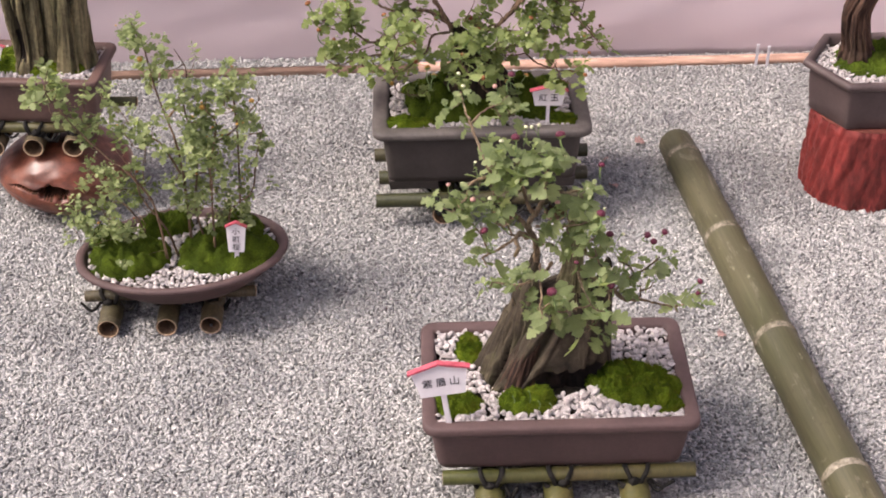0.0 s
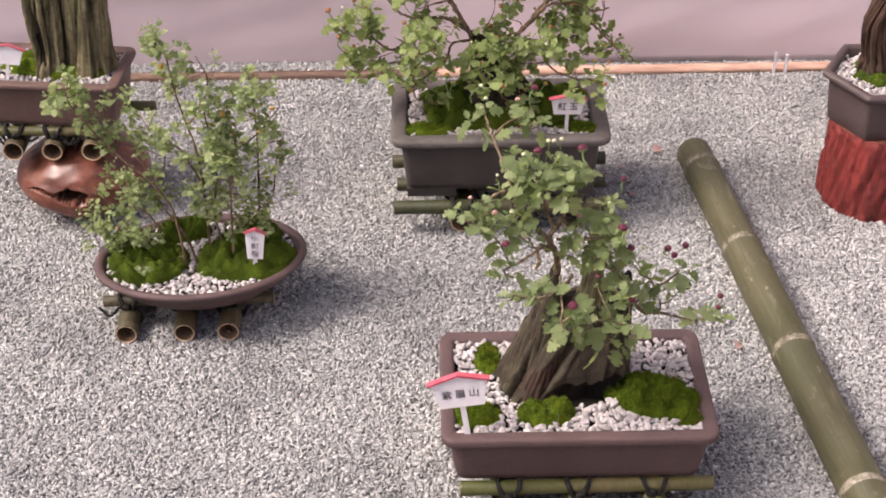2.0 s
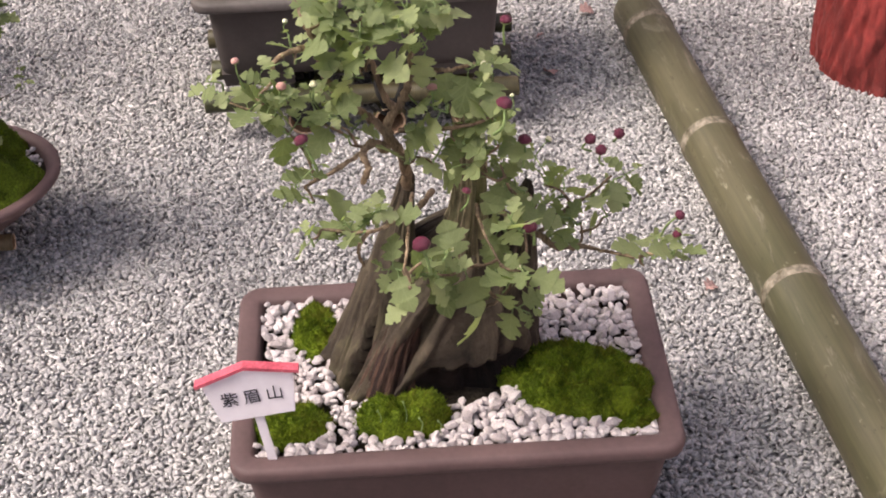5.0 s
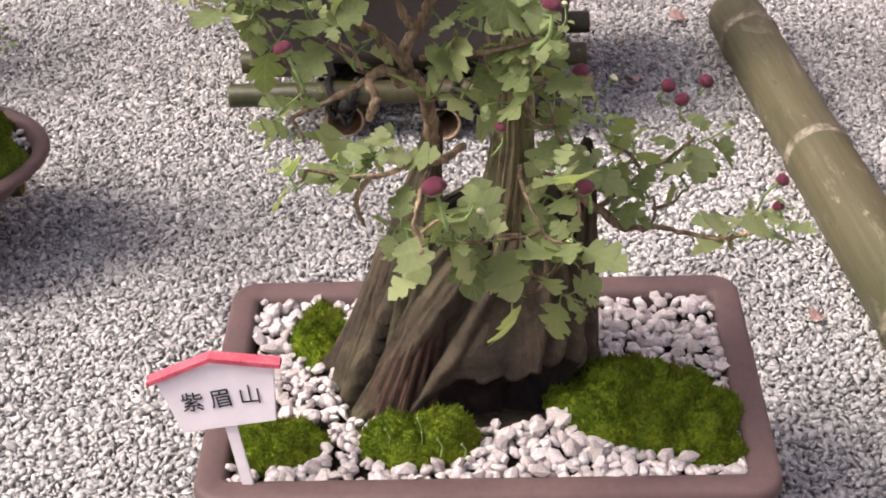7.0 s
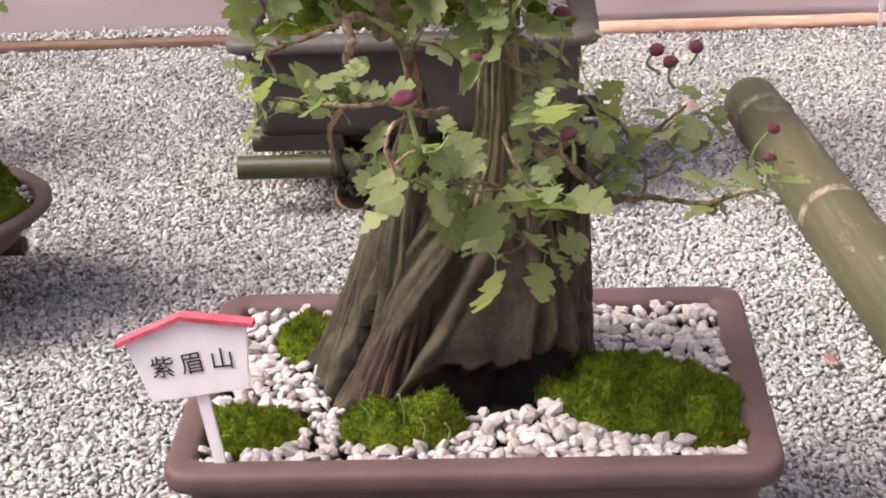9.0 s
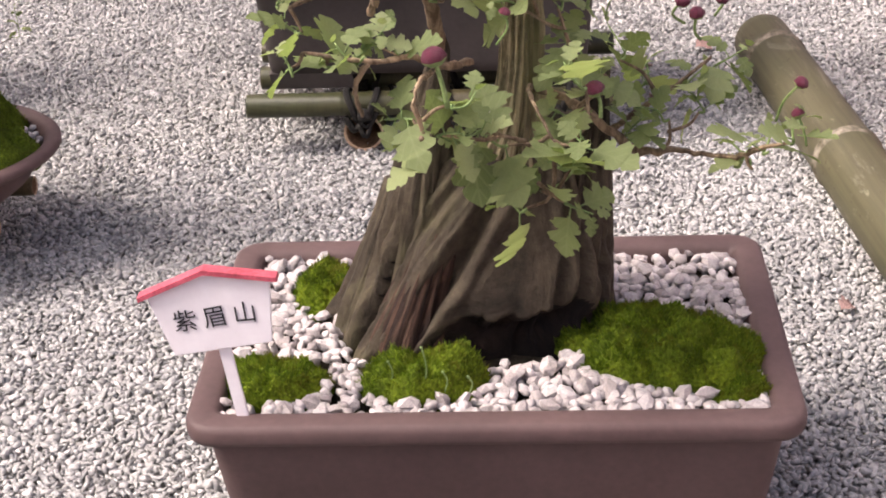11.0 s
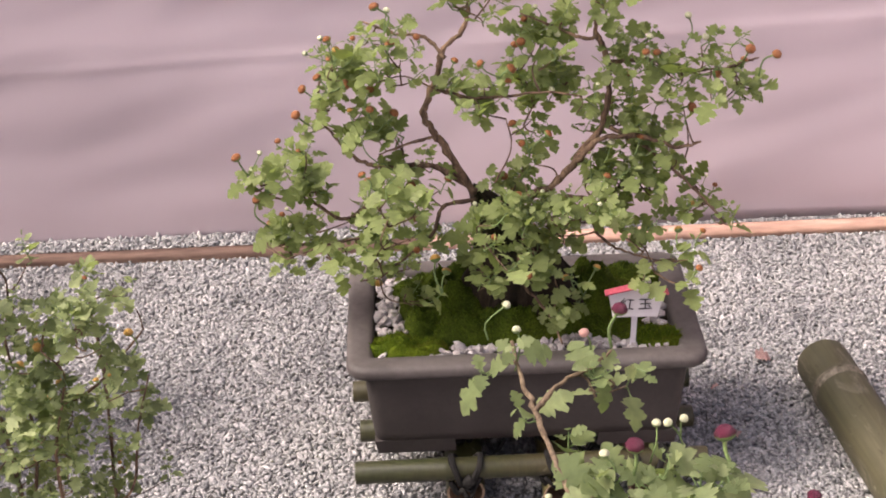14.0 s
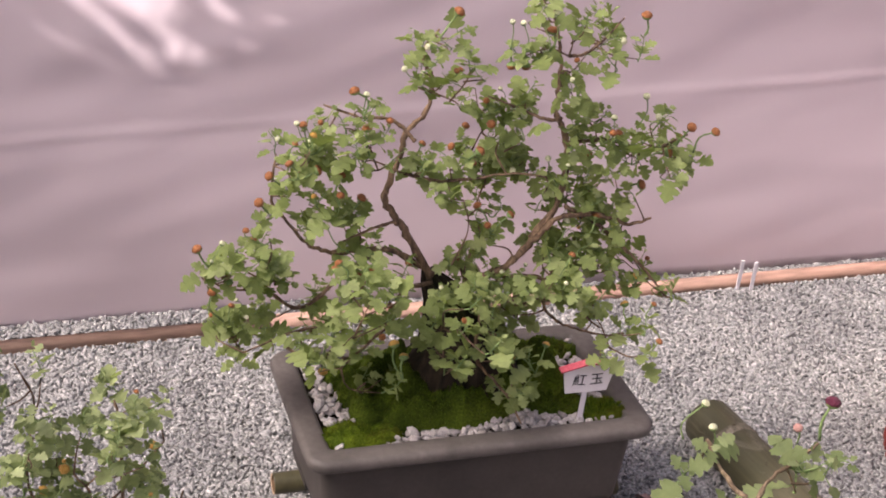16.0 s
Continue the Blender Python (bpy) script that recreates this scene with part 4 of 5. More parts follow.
gnarled("neck", [(0.012, 0.012, 0.29, 0.036, 0.03), (0.016, 0.01, 0.325, 0.027, 0.024), (0.021, 0.008, 0.35, 0.0205, 0.019), (0.024, 0.006, 0.385, 0.017, 0.016), (0.025, 0.004, 0.42, 0.0155, 0.0145), (0.026, 0.003, 0.45, 0.0135, 0.0125), (0.0265, 0.003, 0.472, 0.011, 0.01), (0.027, 0.003, 0.48, 0.004, 0.004)], DRIFT_PALE, pl.top, 6, 9, 0.17, 110, 80, 0.07, "pale algae-stained bark", lean=lambda a: 0.8)
gnarled("shoulder", [(-0.058, 0.002, 0.2, 0.042, 0.032), (-0.053, 0.008, 0.28, 0.031, 0.027), (-0.046, 0.01, 0.33, 0.02, 0.019), (-0.04, 0.01, 0.365, 0.012, 0.012), (-0.035, 0.008, 0.395, 0.008, 0.008), (-0.034, 0.006, 0.408, 0.003, 0.003)], DRIFTWOOD, pl.top, 9, 7, 0.16, 64, 50)
gnarled("snag", [(0.06, 0.012, 0.18, 0.034, 0.034), (0.068, 0.014, 0.26, 0.024, 0.026), (0.073, 0.014, 0.31, 0.018, 0.02), (0.077, 0.014, 0.345, 0.012, 0.014), (0.08, 0.013, 0.37, 0.007, 0.008), (0.081, 0.012, 0.382, 0.003, 0.003)], DRIFTWOOD, pl.top, 13, 7, 0.2, 56, 50)
gnarled("root", [(-0.108, 0.0, 0.152, 0.03, 0.026), (-0.1, 0.005, 0.192, 0.025, 0.022), (-0.086, 0.01, 0.232, 0.02, 0.018), (-0.07, 0.014, 0.285, 0.014, 0.014)], DRIFTWOOD, pl.top, 17, 6, 0.16, 48, 36)
gnarled("root", [(-0.07, -0.052, 0.152, 0.034, 0.026), (-0.066, -0.045, 0.185, 0.029, 0.024), (-0.054, -0.03, 0.222, 0.022, 0.02), (-0.036, -0.014, 0.268, 0.014, 0.014)], DRIFT_DARK, pl.top, 18, 6, 0.16, 56, 40, label="dark reddish brown root lobe")
pl.nodes = []
pl.limb([(-0.034, 0.006, 0.385), (-0.038, -0.018, 0.436), (-0.048, -0.03, 0.464), (-0.05, -0.03, 0.484), (-0.036, -0.03, 0.507), (-0.029, -0.03, 0.529), (-0.027, -0.03, 0.558), (-0.028, -0.03, 0.584)], 0.0062, 0.0022)
pl.limb([(-0.048, -0.03, 0.466), (-0.064, -0.03, 0.488), (-0.087, -0.03, 0.508), (-0.104, -0.03, 0.54), (-0.108, -0.03, 0.567), (-0.116, -0.03, 0.59), (-0.126, -0.01, 0.608), (-0.137, 0.03, 0.622), (-0.146, 0.07, 0.632), (-0.15, 0.09, 0.645)], 0.005, 0.0016)
pl.limb([(-0.137, 0.03, 0.622), (-0.118, 0.045, 0.636), (-0.095, 0.05, 0.645), (-0.08, 0.05, 0.66)], 0.0026, 0.0013)
pl.limb([(-0.044, -0.03, 0.499), (-0.053, -0.03, 0.513), (-0.06, -0.03, 0.543), (-0.065, -0.03, 0.563), (-0.069, -0.03, 0.589)], 0.0042, 0.0018)
pl.limb([(-0.053, -0.03, 0.457), (-0.064, -0.05, 0.476), (-0.074, -0.07, 0.481), (-0.07, -0.08, 0.469), (-0.075, -0.08, 0.454)], 0.0052, 0.0028, 0.6)
pl.limb([(-0.03, -0.03, 0.527), (-0.011, -0.03, 0.535), (0.008, -0.04, 0.542), (0.028, -0.04, 0.548)], 0.0034, 0.0016)
pl.limb([(-0.012, -0.012, 0.393), (-0.031, -0.07, 0.413), (-0.045, -0.11, 0.436), (-0.072, -0.14, 0.446), (-0.112, -0.145, 0.455)], 0.0036, 0.0014)
pl.limb([(-0.072, -0.14, 0.446), (-0.082, -0.14, 0.428), (-0.078, -0.14, 0.408)], 0.0026, 0.0014)
pl.limb([(-0.109, -0.03, 0.568), (-0.131, -0.05, 0.574), (-0.144, -0.06, 0.57), (-0.146, -0.07, 0.559), (-0.16, -0.08, 0.549)], 0.0034, 0.0014)
pl.limb([(0.03, 0.0, 0.367), (0.06, -0.02, 0.364), (0.091, -0.02, 0.337), (0.109, -0.02, 0.324), (0.138, -0.03, 0.328), (0.169, -0.05, 0.332), (0.19, -0.07, 0.349)], 0.0048, 0.0018, 0.5)
pl.limb([(0.087, -0.02, 0.34), (0.11, 0.0, 0.349), (0.139, 0.0, 0.37), (0.161, 0.01, 0.384)], 0.003, 0.0014)
pl.limb([(-0.031, -0.02, 0.397), (-0.037, -0.1, 0.42), (-0.04, -0.16, 0.439), (-0.043, -0.17, 0.428)], 0.0026, 0.0012)
pl.limb([(-0.073, -0.07, 0.481), (-0.102, -0.09, 0.475), (-0.125, -0.1, 0.468)], 0.003, 0.0014)
pl.limb([(-0.04, -0.03, 0.475), (-0.008, -0.05, 0.487), (0.024, -0.06, 0.497), (0.043, -0.06, 0.506)], 0.0034, 0.0015)
pl.limb([(0.03, -0.004, 0.37), (0.03, -0.06, 0.385), (0.045, -0.1, 0.37)], 0.0024, 0.0011)
L1 = leaf_set("leaf", LEAF_FRONT, 40)
CROWN1 = [(-0.111, -0.03, 0.602), (-0.127, -0.05, 0.574), (-0.099, -0.03, 0.606), (-0.084, -0.03, 0.6), (-0.068, -0.03, 0.608), (-0.053, -0.02, 0.612), (-0.036, -0.03, 0.605), (-0.018, -0.03, 0.598), (-0.005, -0.03, 0.594), (-0.104, -0.03, 0.579), (-0.076, -0.05, 0.588), (-0.057, -0.05, 0.579), (-0.036, -0.05, 0.589), (-0.017, -0.04, 0.575), (-0.069, -0.06, 0.563)]
SHOOT1 = [(-0.15, 0.09, 0.645), (-0.163, 0.09, 0.628), (-0.13, 0.05, 0.61), (-0.1, 0.05, 0.652), (-0.083, 0.05, 0.648), (-0.068, 0.05, 0.64), (-0.09, 0.05, 0.628), (-0.118, 0.02, 0.595)]
LEFT1 = [(-0.183, -0.08, 0.558), (-0.166, -0.08, 0.549), (-0.15, -0.08, 0.54), (-0.139, -0.08, 0.529), (-0.157, -0.08, 0.564), (-0.113, -0.06, 0.53), (-0.098, -0.06, 0.517), (-0.083, -0.06, 0.494), (-0.132, -0.1, 0.48), (-0.118, -0.1, 0.463), (-0.12, -0.145, 0.457), (-0.1, -0.14, 0.455), (-0.074, -0.145, 0.463), (-0.054, -0.12, 0.452)]
MID1 = [(0.02, -0.04, 0.553), (0.034, -0.04, 0.542), (0.004, -0.05, 0.525), (0.031, -0.06, 0.519), (0.047, -0.06, 0.51), (-0.012, -0.05, 0.489), (-0.032, -0.05, 0.464), (0.008, -0.06, 0.492), (0.028, -0.06, 0.483), (0.044, -0.06, 0.487), (-0.012, -0.06, 0.47), (0.024, -0.06, 0.462), (0.049, -0.05, 0.458), (0.032, -0.05, 0.532)]
RIGHT1 = [(0.054, -0.03, 0.421), (0.076, -0.02, 0.404), (0.094, -0.01, 0.403), (0.071, -0.04, 0.388), (0.061, -0.04, 0.372), (0.117, 0.0, 0.38), (0.14, 0.01, 0.376), (0.161, 0.01, 0.384), (0.13, -0.01, 0.356), (0.151, -0.01, 0.361), (0.184, -0.06, 0.339), (0.193, -0.07, 0.357), (0.204, -0.08, 0.368), (0.108, -0.02, 0.342)]
FRONT1 = [(-0.036, -0.17, 0.402), (-0.03, -0.13, 0.402), (-0.045, -0.15, 0.422), (-0.003, -0.112, 0.396), (-0.02, -0.15, 0.432), (0.014, -0.1, 0.38), (0.036, -0.094, 0.342), (0.052, -0.1, 0.336), (0.026, -0.1, 0.332), (0.062, -0.115, 0.385), (0.056, -0.1, 0.362), (0.066, -0.1, 0.42)]
for spots, per, size, spread, lift, droop in ((FRONT1, 3, 0.035, 0.016, 0.2, 0.5), (LEFT1, 3, 0.03, 0.019, 0.5, 0.4), (RIGHT1, 4, 0.03, 0.02, 0.55, 0.4), (MID1, 3, 0.031, 0.019, 0.5, 0.4), (CROWN1, 4, 0.028, 0.018, 0.65, 0.4), (SHOOT1, 3, 0.024, 0.018, 0.6, 0.35)):
    for x, y, z in sorted(spots, key=lambda q: q[2]):
        pl.tuft((x, y, z - 0.012), per, size * pl.rng.uniform(0.9, 1.1), spread, L1, 300, lift, droop, per=per)
for x, y, z in pl.rng.sample(MID1 + CROWN1 + LEFT1, 9):
    pl.tuft((x + pl.rng.gauss(0, 0.012), y + pl.rng.gauss(0, 0.02), z - 0.01), 4, 0.018, 0.024, L1, 300, 0.8, 0.2, per=4)
for p, k, r in [((-0.028, -0.19, 0.468), "red", 0.0088), ((0.072, -0.09, 0.403), "red", 0.0078), ((-0.123, -0.12, 0.53), "red", 0.0072), ((0.07, -0.06, 0.478), "red", 0.007), ((0.014, -0.12, 0.469), "red", 0.0046),
                ((0.139, 0.01, 0.427), "red", 0.0064), ((0.148, 0.0, 0.421), "red", 0.0064), ((0.168, 0.02, 0.425), "red", 0.0062), ((0.209, -0.08, 0.378), "red", 0.0052), ((0.21, -0.08, 0.4), "red", 0.0056),
                ((-0.073, -0.03, 0.634), "red", 0.0078), ((-0.004, 0.0, 0.619), "red", 0.0088), ((0.056, -0.03, 0.583), "red", 0.006), ((0.047, -0.12, 0.556), "red", 0.0078), ((-0.031, -0.02, 0.521), "red", 0.005),
                ((-0.057, -0.02, 0.645), "cream", 0.0042), ((-0.049, -0.02, 0.645), "cream", 0.0042), ((-0.094, -0.03, 0.628), "cream", 0.0046), ((-0.038, -0.02, 0.648), "cream", 0.004), ((0.096, -0.02, 0.45), "cream", 0.004),
                ((-0.138, -0.08, 0.559), "pink", 0.005), ((-0.112, -0.06, 0.547), "cream", 0.0046), ((-0.01, -0.05, 0.531), "pink", 0.0052), ((-0.174, -0.08, 0.586), "pink", 0.004), ((0.036, -0.04, 0.546), "cream", 0.004), ((-0.153, 0.095, 0.674), "cream", 0.0042), ((-0.146, 0.09, 0.655), "cream", 0.0042), ((-0.075, 0.05, 0.695), "red", 0.0066), ((-0.1, 0.05, 0.676), "pink", 0.0042)]:
    pl.bud(p, k, r)
for q in pl.rng.sample(pl.tips, 7):
    pl.bud(q + Vector((pl.rng.gauss(0, 0.003), pl.rng.gauss(0, 0.003), pl.rng.uniform(0.008, 0.016))), "cream", pl.rng.uniform(0.0026, 0.004), tuple(q))
pl.finish(LEAF_FRONT_I)
name_board((-0.177, -0.143, 0.168), 0, -8.5, -5, 0.088, 0.059, 0.066, "紫眉山", 0.0175, "white house-shaped name board with a red roof strip")

# ---- the back bonsai: tall grey pot, mossy trunk, wide crown with rust and cream buds ----
P2, T2 = (-0.09, 0.805, 0.0745), 0.0
stand((-0.09, 0.805, 0.0), 0.5, [(-0.08, -0.12, 0.12), (0.04, -0.135, 0.12), (0.15, -0.12, 0.12)], [(-0.218, 0.225, -0.118), (-0.212, 0.222, -0.03), (-0.222, 0.232, 0.06)], 0.0245, 0.0145,
      "dark green bamboo raft under the tall grey pot", BAMBOO, BAMBOO_DARK)
rect_pot("rectangular_pot", P2, T2, 0.44, 0.258, 0.148, 0.02, 0.017, 0.01, 0.02, CLAY_GREY, "tall grey brown unglazed clay pot with cut feet", feet=0.014)
Z2 = 0.214
MOSS2 = [(-0.145, -0.068, 0.052, 0.03, 0.013), (0.168, -0.07, 0.034, 0.022, 0.012), (-0.055, 0.0, 0.1, 0.058, 0.048), (0.05, 0.002, 0.092, 0.06, 0.045), (0.12, 0.075, 0.075, 0.024, 0.012), (-0.095, 0.055, 0.068, 0.038, 0.02), (0.11, -0.03, 0.05, 0.045, 0.018), (-0.03, -0.04, 0.085, 0.04, 0.034)]


def keep2(x, y):
    if abs(x) > 0.182 or abs(y) > 0.092:
        return False
    return not any(((x - a) / (rx * 0.9)) ** 2 + ((y - b) / (ry * 0.9)) ** 2 < 1 for a, b, rx, ry, h in MOSS2)


pebbles("white_pebbles", (P2[0], P2[1], 0), T2, (-0.185, 0.185, -0.094, 0.094), Z2, 0.0088, 31, keep2, "whitish grey marble chips in the tall grey pot")
for i, (a, b, rx, ry, h) in enumerate(MOSS2):
    moss((P2[0], P2[1], 0), T2, a, b, rx, ry, h, Z2 - 0.003, 50 + i, "dark green moss cushion round the trunk foot", i not in (0, 1), 2000)

pl = Plant("chrysanthemum_bonsai", "wide chrysanthemum bonsai with rust and cream buds, mossy trunk", 8, TWIG_DARK)
YB = 0.8
gnarled("trunk", [(-0.09, YB, 0.208, 0.1, 0.062), (-0.09, YB, 0.245, 0.08, 0.052), (-0.092, YB, 0.29, 0.06, 0.042), (-0.1, YB, 0.325, 0.046, 0.034), (-0.118, YB, 0.36, 0.03, 0.024), (-0.135, YB, 0.385, 0.017, 0.015), (-0.146, YB, 0.402, 0.007, 0.007)], TRUNK_DARK, pl.top, 21, 8, 0.16, 80, 60)


def limb2(pts, r0, r1, yend):
    n = len(pts)
    return pl.limb([(x, YB - 0.02 + (yend - YB + 0.02) * i / (n - 1), z) for i, (x, z) in enumerate(pts)], r0, r1)


limb2([(-0.148, 0.4), (-0.178, 0.457), (-0.194, 0.48), (-0.204, 0.503), (-0.189, 0.54), (-0.178, 0.576), (-0.155, 0.598), (-0.148, 0.635), (-0.16, 0.66), (-0.14, 0.69)], 0.0062, 0.0018, 0.84)
limb2([(-0.178, 0.579), (-0.2, 0.598), (-0.233, 0.595), (-0.272, 0.604)], 0.0032, 0.0014, 0.84)
limb2([(-0.145, 0.405), (-0.192, 0.435), (-0.226, 0.436), (-0.254, 0.429), (-0.287, 0.438), (-0.313, 0.466), (-0.331, 0.492), (-0.325, 0.537)], 0.0044, 0.0015, 0.84)
limb2([(-0.226, 0.436), (-0.261, 0.406), (-0.304, 0.372), (-0.344, 0.397), (-0.384, 0.402), (-0.417, 0.419)], 0.0034, 0.0013, 0.79)
limb2([(-0.105, 0.385), (-0.056, 0.41), (-0.026, 0.444), (0.004, 0.474), (0.052, 0.476), (0.093, 0.463), (0.119, 0.47)], 0.0066, 0.0016, 0.76)
limb2([(-0.026, 0.444), (0.004, 0.481), (0.013, 0.533), (0.007, 0.577), (-0.003, 0.597), (-0.001, 0.641), (-0.004, 0.675), (-0.013, 0.716), (-0.02, 0.756)], 0.0054, 0.0017, 0.82)
limb2([(-0.003, 0.597), (-0.024, 0.596), (-0.05, 0.607), (-0.089, 0.622)], 0.003, 0.0013, 0.8)
limb2([(-0.004, 0.675), (0.02, 0.671), (0.046, 0.68), (0.077, 0.703)], 0.0026, 0.0012, 0.82)
limb2([(0.009, 0.566), (0.056, 0.561), (0.096, 0.545), (0.13, 0.525), (0.177, 0.531), (0.203, 0.53)], 0.0034, 0.0013, 0.86)
limb2([(0.014, 0.484), (0.059, 0.456), (0.094, 0.425), (0.123, 0.396), (0.152, 0.36)], 0.0034, 0.0013, 0.76)
limb2([(-0.06, 0.395), (-0.006, 0.389), (0.0, 0.349), (0.024, 0.328), (0.063, 0.314)], 0.0036, 0.0013, 0.76)
limb2([(-0.145, 0.395), (-0.186, 0.392), (-0.198, 0.364), (-0.23, 0.341), (-0.265, 0.318)], 0.0036, 0.0013, 0.73)
limb2([(-0.11, 0.38), (-0.09, 0.36), (-0.098, 0.312), (-0.063, 0.27), (-0.048, 0.24)], 0.003, 0.0013, 0.69)
limb2([(-0.194, 0.48), (-0.225, 0.474), (-0.259, 0.464)], 0.0026, 0.0012, 0.77)
limb2([(-0.189, 0.54), (-0.15, 0.531), (-0.11, 0.533), (-0.063, 0.539), (-0.023, 0.534)], 0.003, 0.0013, 0.76)
limb2([(-0.25, 0.34), (-0.292, 0.352), (-0.333, 0.349), (-0.375, 0.339)], 0.0026, 0.0012, 0.75)
limb2([(-0.125, 0.41), (-0.102, 0.455), (-0.107, 0.49)], 0.0014, 0.0008, 0.8)
L2 = leaf_set("leaf", LEAF_BACK, 70)
# leaf pads along the limbs: centre, half width, half height, tufts
PADS_WEST = [(-0.147, 0.656, 0.045, 0.031, 11), (-0.263, 0.578, 0.052, 0.039, 18), (-0.311, 0.544, 0.026, 0.025, 6), (-0.163, 0.531, 0.053, 0.022, 10), (-0.295, 0.484, 0.05, 0.022, 9), (-0.363, 0.421, 0.058, 0.026, 16), (-0.234, 0.393, 0.041, 0.037, 13), (-0.361, 0.342, 0.049, 0.023, 12), (-0.265, 0.318, 0.063, 0.027, 11), (-0.118, 0.36, 0.031, 0.038, 13), (-0.225, 0.268, 0.049, 0.031, 6), (-0.245, 0.467, 0.024, 0.022, 3), (-0.133, 0.293, 0.035, 0.015, 4)]
PADS_EAST = [(-0.01, 0.74, 0.025, 0.031, 6), (-0.038, 0.693, 0.032, 0.014, 5), (0.048, 0.691, 0.032, 0.019, 7), (0.008, 0.64, 0.023, 0.013, 3), (-0.06, 0.611, 0.046, 0.025, 14), (0.036, 0.576, 0.03, 0.027, 9), (0.109, 0.555, 0.036, 0.029, 10), (0.177, 0.531, 0.033, 0.025, 7), (-0.063, 0.543, 0.05, 0.029, 17), (0.044, 0.491, 0.074, 0.029, 21), (-0.066, 0.461, 0.024, 0.026, 5), (0.06, 0.418, 0.065, 0.033, 22), (0.145, 0.368, 0.021, 0.023, 3), (-0.011, 0.377, 0.024, 0.034, 6), (-0.075, 0.35, 0.04, 0.05, 20), (0.063, 0.314, 0.042, 0.019, 6), (-0.048, 0.248, 0.025, 0.031, 4)]
LOW_PADS = [(-0.3, 0.375, 0.06, 0.02, 6), (-0.19, 0.335, 0.06, 0.025, 5), (-0.2, 0.42, 0.05, 0.02, 5), (-0.1, 0.4, 0.04, 0.02, 6), (0.0, 0.36, 0.05, 0.025, 4), (0.1, 0.37, 0.05, 0.025, 5)]
for cx, cz, rx, rz, count in sorted(PADS_WEST + PADS_EAST + LOW_PADS, key=lambda q: q[1]):
    deep = -0.06 if cz < 0.4 and -0.28 < cx < 0.08 else 0.0
    lean = pl.rng.uniform(-0.02, 0.03)
    for k in range(count):
        a, rr = pl.rng.uniform(0, 6.283), math.sqrt(pl.rng.random())
        pl.tuft((cx + rx * rr * math.cos(a), YB + deep + lean + pl.rng.gauss(0, 0.025), cz - 0.01 - 0.5 * (deep + lean) + rz * rr * math.sin(a)), 5, pl.rng.uniform(0.02, 0.026), 0.02, L2, 300, 0.6, 0.35, per=5)
RUST2 = [(-0.138, 0.732), (-0.325, 0.567), (-0.344, 0.546), (-0.239, 0.516), (-0.24, 0.607), (-0.293, 0.557), (-0.266, 0.548), (-0.426, 0.468), (-0.408, 0.41), (-0.391, 0.423), (-0.272, 0.442), (-0.178, 0.427), (-0.138, 0.575), (-0.103, 0.567), (-0.091, 0.598), (-0.06, 0.485), (-0.102, 0.5), (0.034, 0.553), (0.064, 0.581), (0.135, 0.55), (0.11, 0.505), (0.048, 0.476), (0.216, 0.57), (0.182, 0.574), (0.113, 0.384), (0.096, 0.358), (-0.074, 0.669), (-0.059, 0.67), (-0.032, 0.711), (-0.077, 0.358), (-0.184, 0.315), (-0.197, 0.334), (-0.269, 0.273), (-0.001, 0.309), (-0.039, 0.296), (-0.222, 0.421), (0.081, 0.724), (-0.256, 0.651), (-0.311, 0.613), (-0.354, 0.512)]
CREAM2 = [(-0.398, 0.473), (-0.337, 0.594), (-0.242, 0.646), (-0.174, 0.696), (-0.274, 0.577), (-0.279, 0.484), (-0.214, 0.449), (-0.049, 0.602), (-0.013, 0.546), (-0.054, 0.531), (0.015, 0.468), (0.1, 0.626), (0.122, 0.591), (0.064, 0.688), (-0.078, 0.721), (-0.067, 0.721), (-0.028, 0.731), (-0.131, 0.385), (-0.261, 0.358), (0.054, 0.604), (-0.195, 0.666), (-0.318, 0.615)]
for kind, spots, r in (("orange", RUST2, 0.0064), ("cream", CREAM2, 0.0048)):
    for x, z in spots:
        p = Vector((x, 0.77, z))
        tip = min(pl.tips, key=lambda q: abs(q.x - x) + abs(q.z - z + 0.02) + 0.4 * abs(q.y - 0.77))
        p.y = 0.5 * p.y + 0.5 * tip.y
        way = (p - tip)
        if way.length > 0.045:
            p = tip + way.normalized() * 0.045
        pl.bud(p, "gold" if kind == "orange" and z < 0.4 else kind, r * pl.rng.uniform(0.85, 1.15), tuple(tip))
for q in pl.rng.sample(pl.tips, 60):
    kind = pl.rng.choice(("orange", "orange", "gold", "cream", "cream"))
    way = Vector((pl.rng.gauss(0, 0.35), pl.rng.gauss(-0.15, 0.3), 1)).normalized()
    pl.bud(q + way * pl.rng.uniform(0.008, 0.022), kind, {"orange": 0.0052, "gold": 0.0046, "cream": 0.0038}[kind] * pl.rng.uniform(0.7, 1.1), tuple(q))
pl.finish(LEAF_BACK_I)
name_board((0.041, 0.716, 0.204), 0, 1, 3, 0.068, 0.044, 0.056, "紅玉", 0.0185, "white name board with a red roof strip in the tall pot")

# ---- the oval bowl ----
BC, BT = (-0.668, 0.437), 8.0
stand((BC[0], BC[1], 0.0), 1.0, [(-0.14, -0.106, 0.11), (-0.031, -0.106, 0.11), (0.051, -0.105, 0.11)], [(-0.187, 0.135, -0.04), (-0.17, 0.15, 0.06)], 0.021, 0.011, "weathered brown bamboo raft under the oval bowl", BAMBOO_OLD, BAMBOO_OLD)
bowl = tagged(empty("oval_bowl", (*BC, 0.062), BT), "shallow oval purple brown clay bowl on a bamboo raft", "bonsai pot")


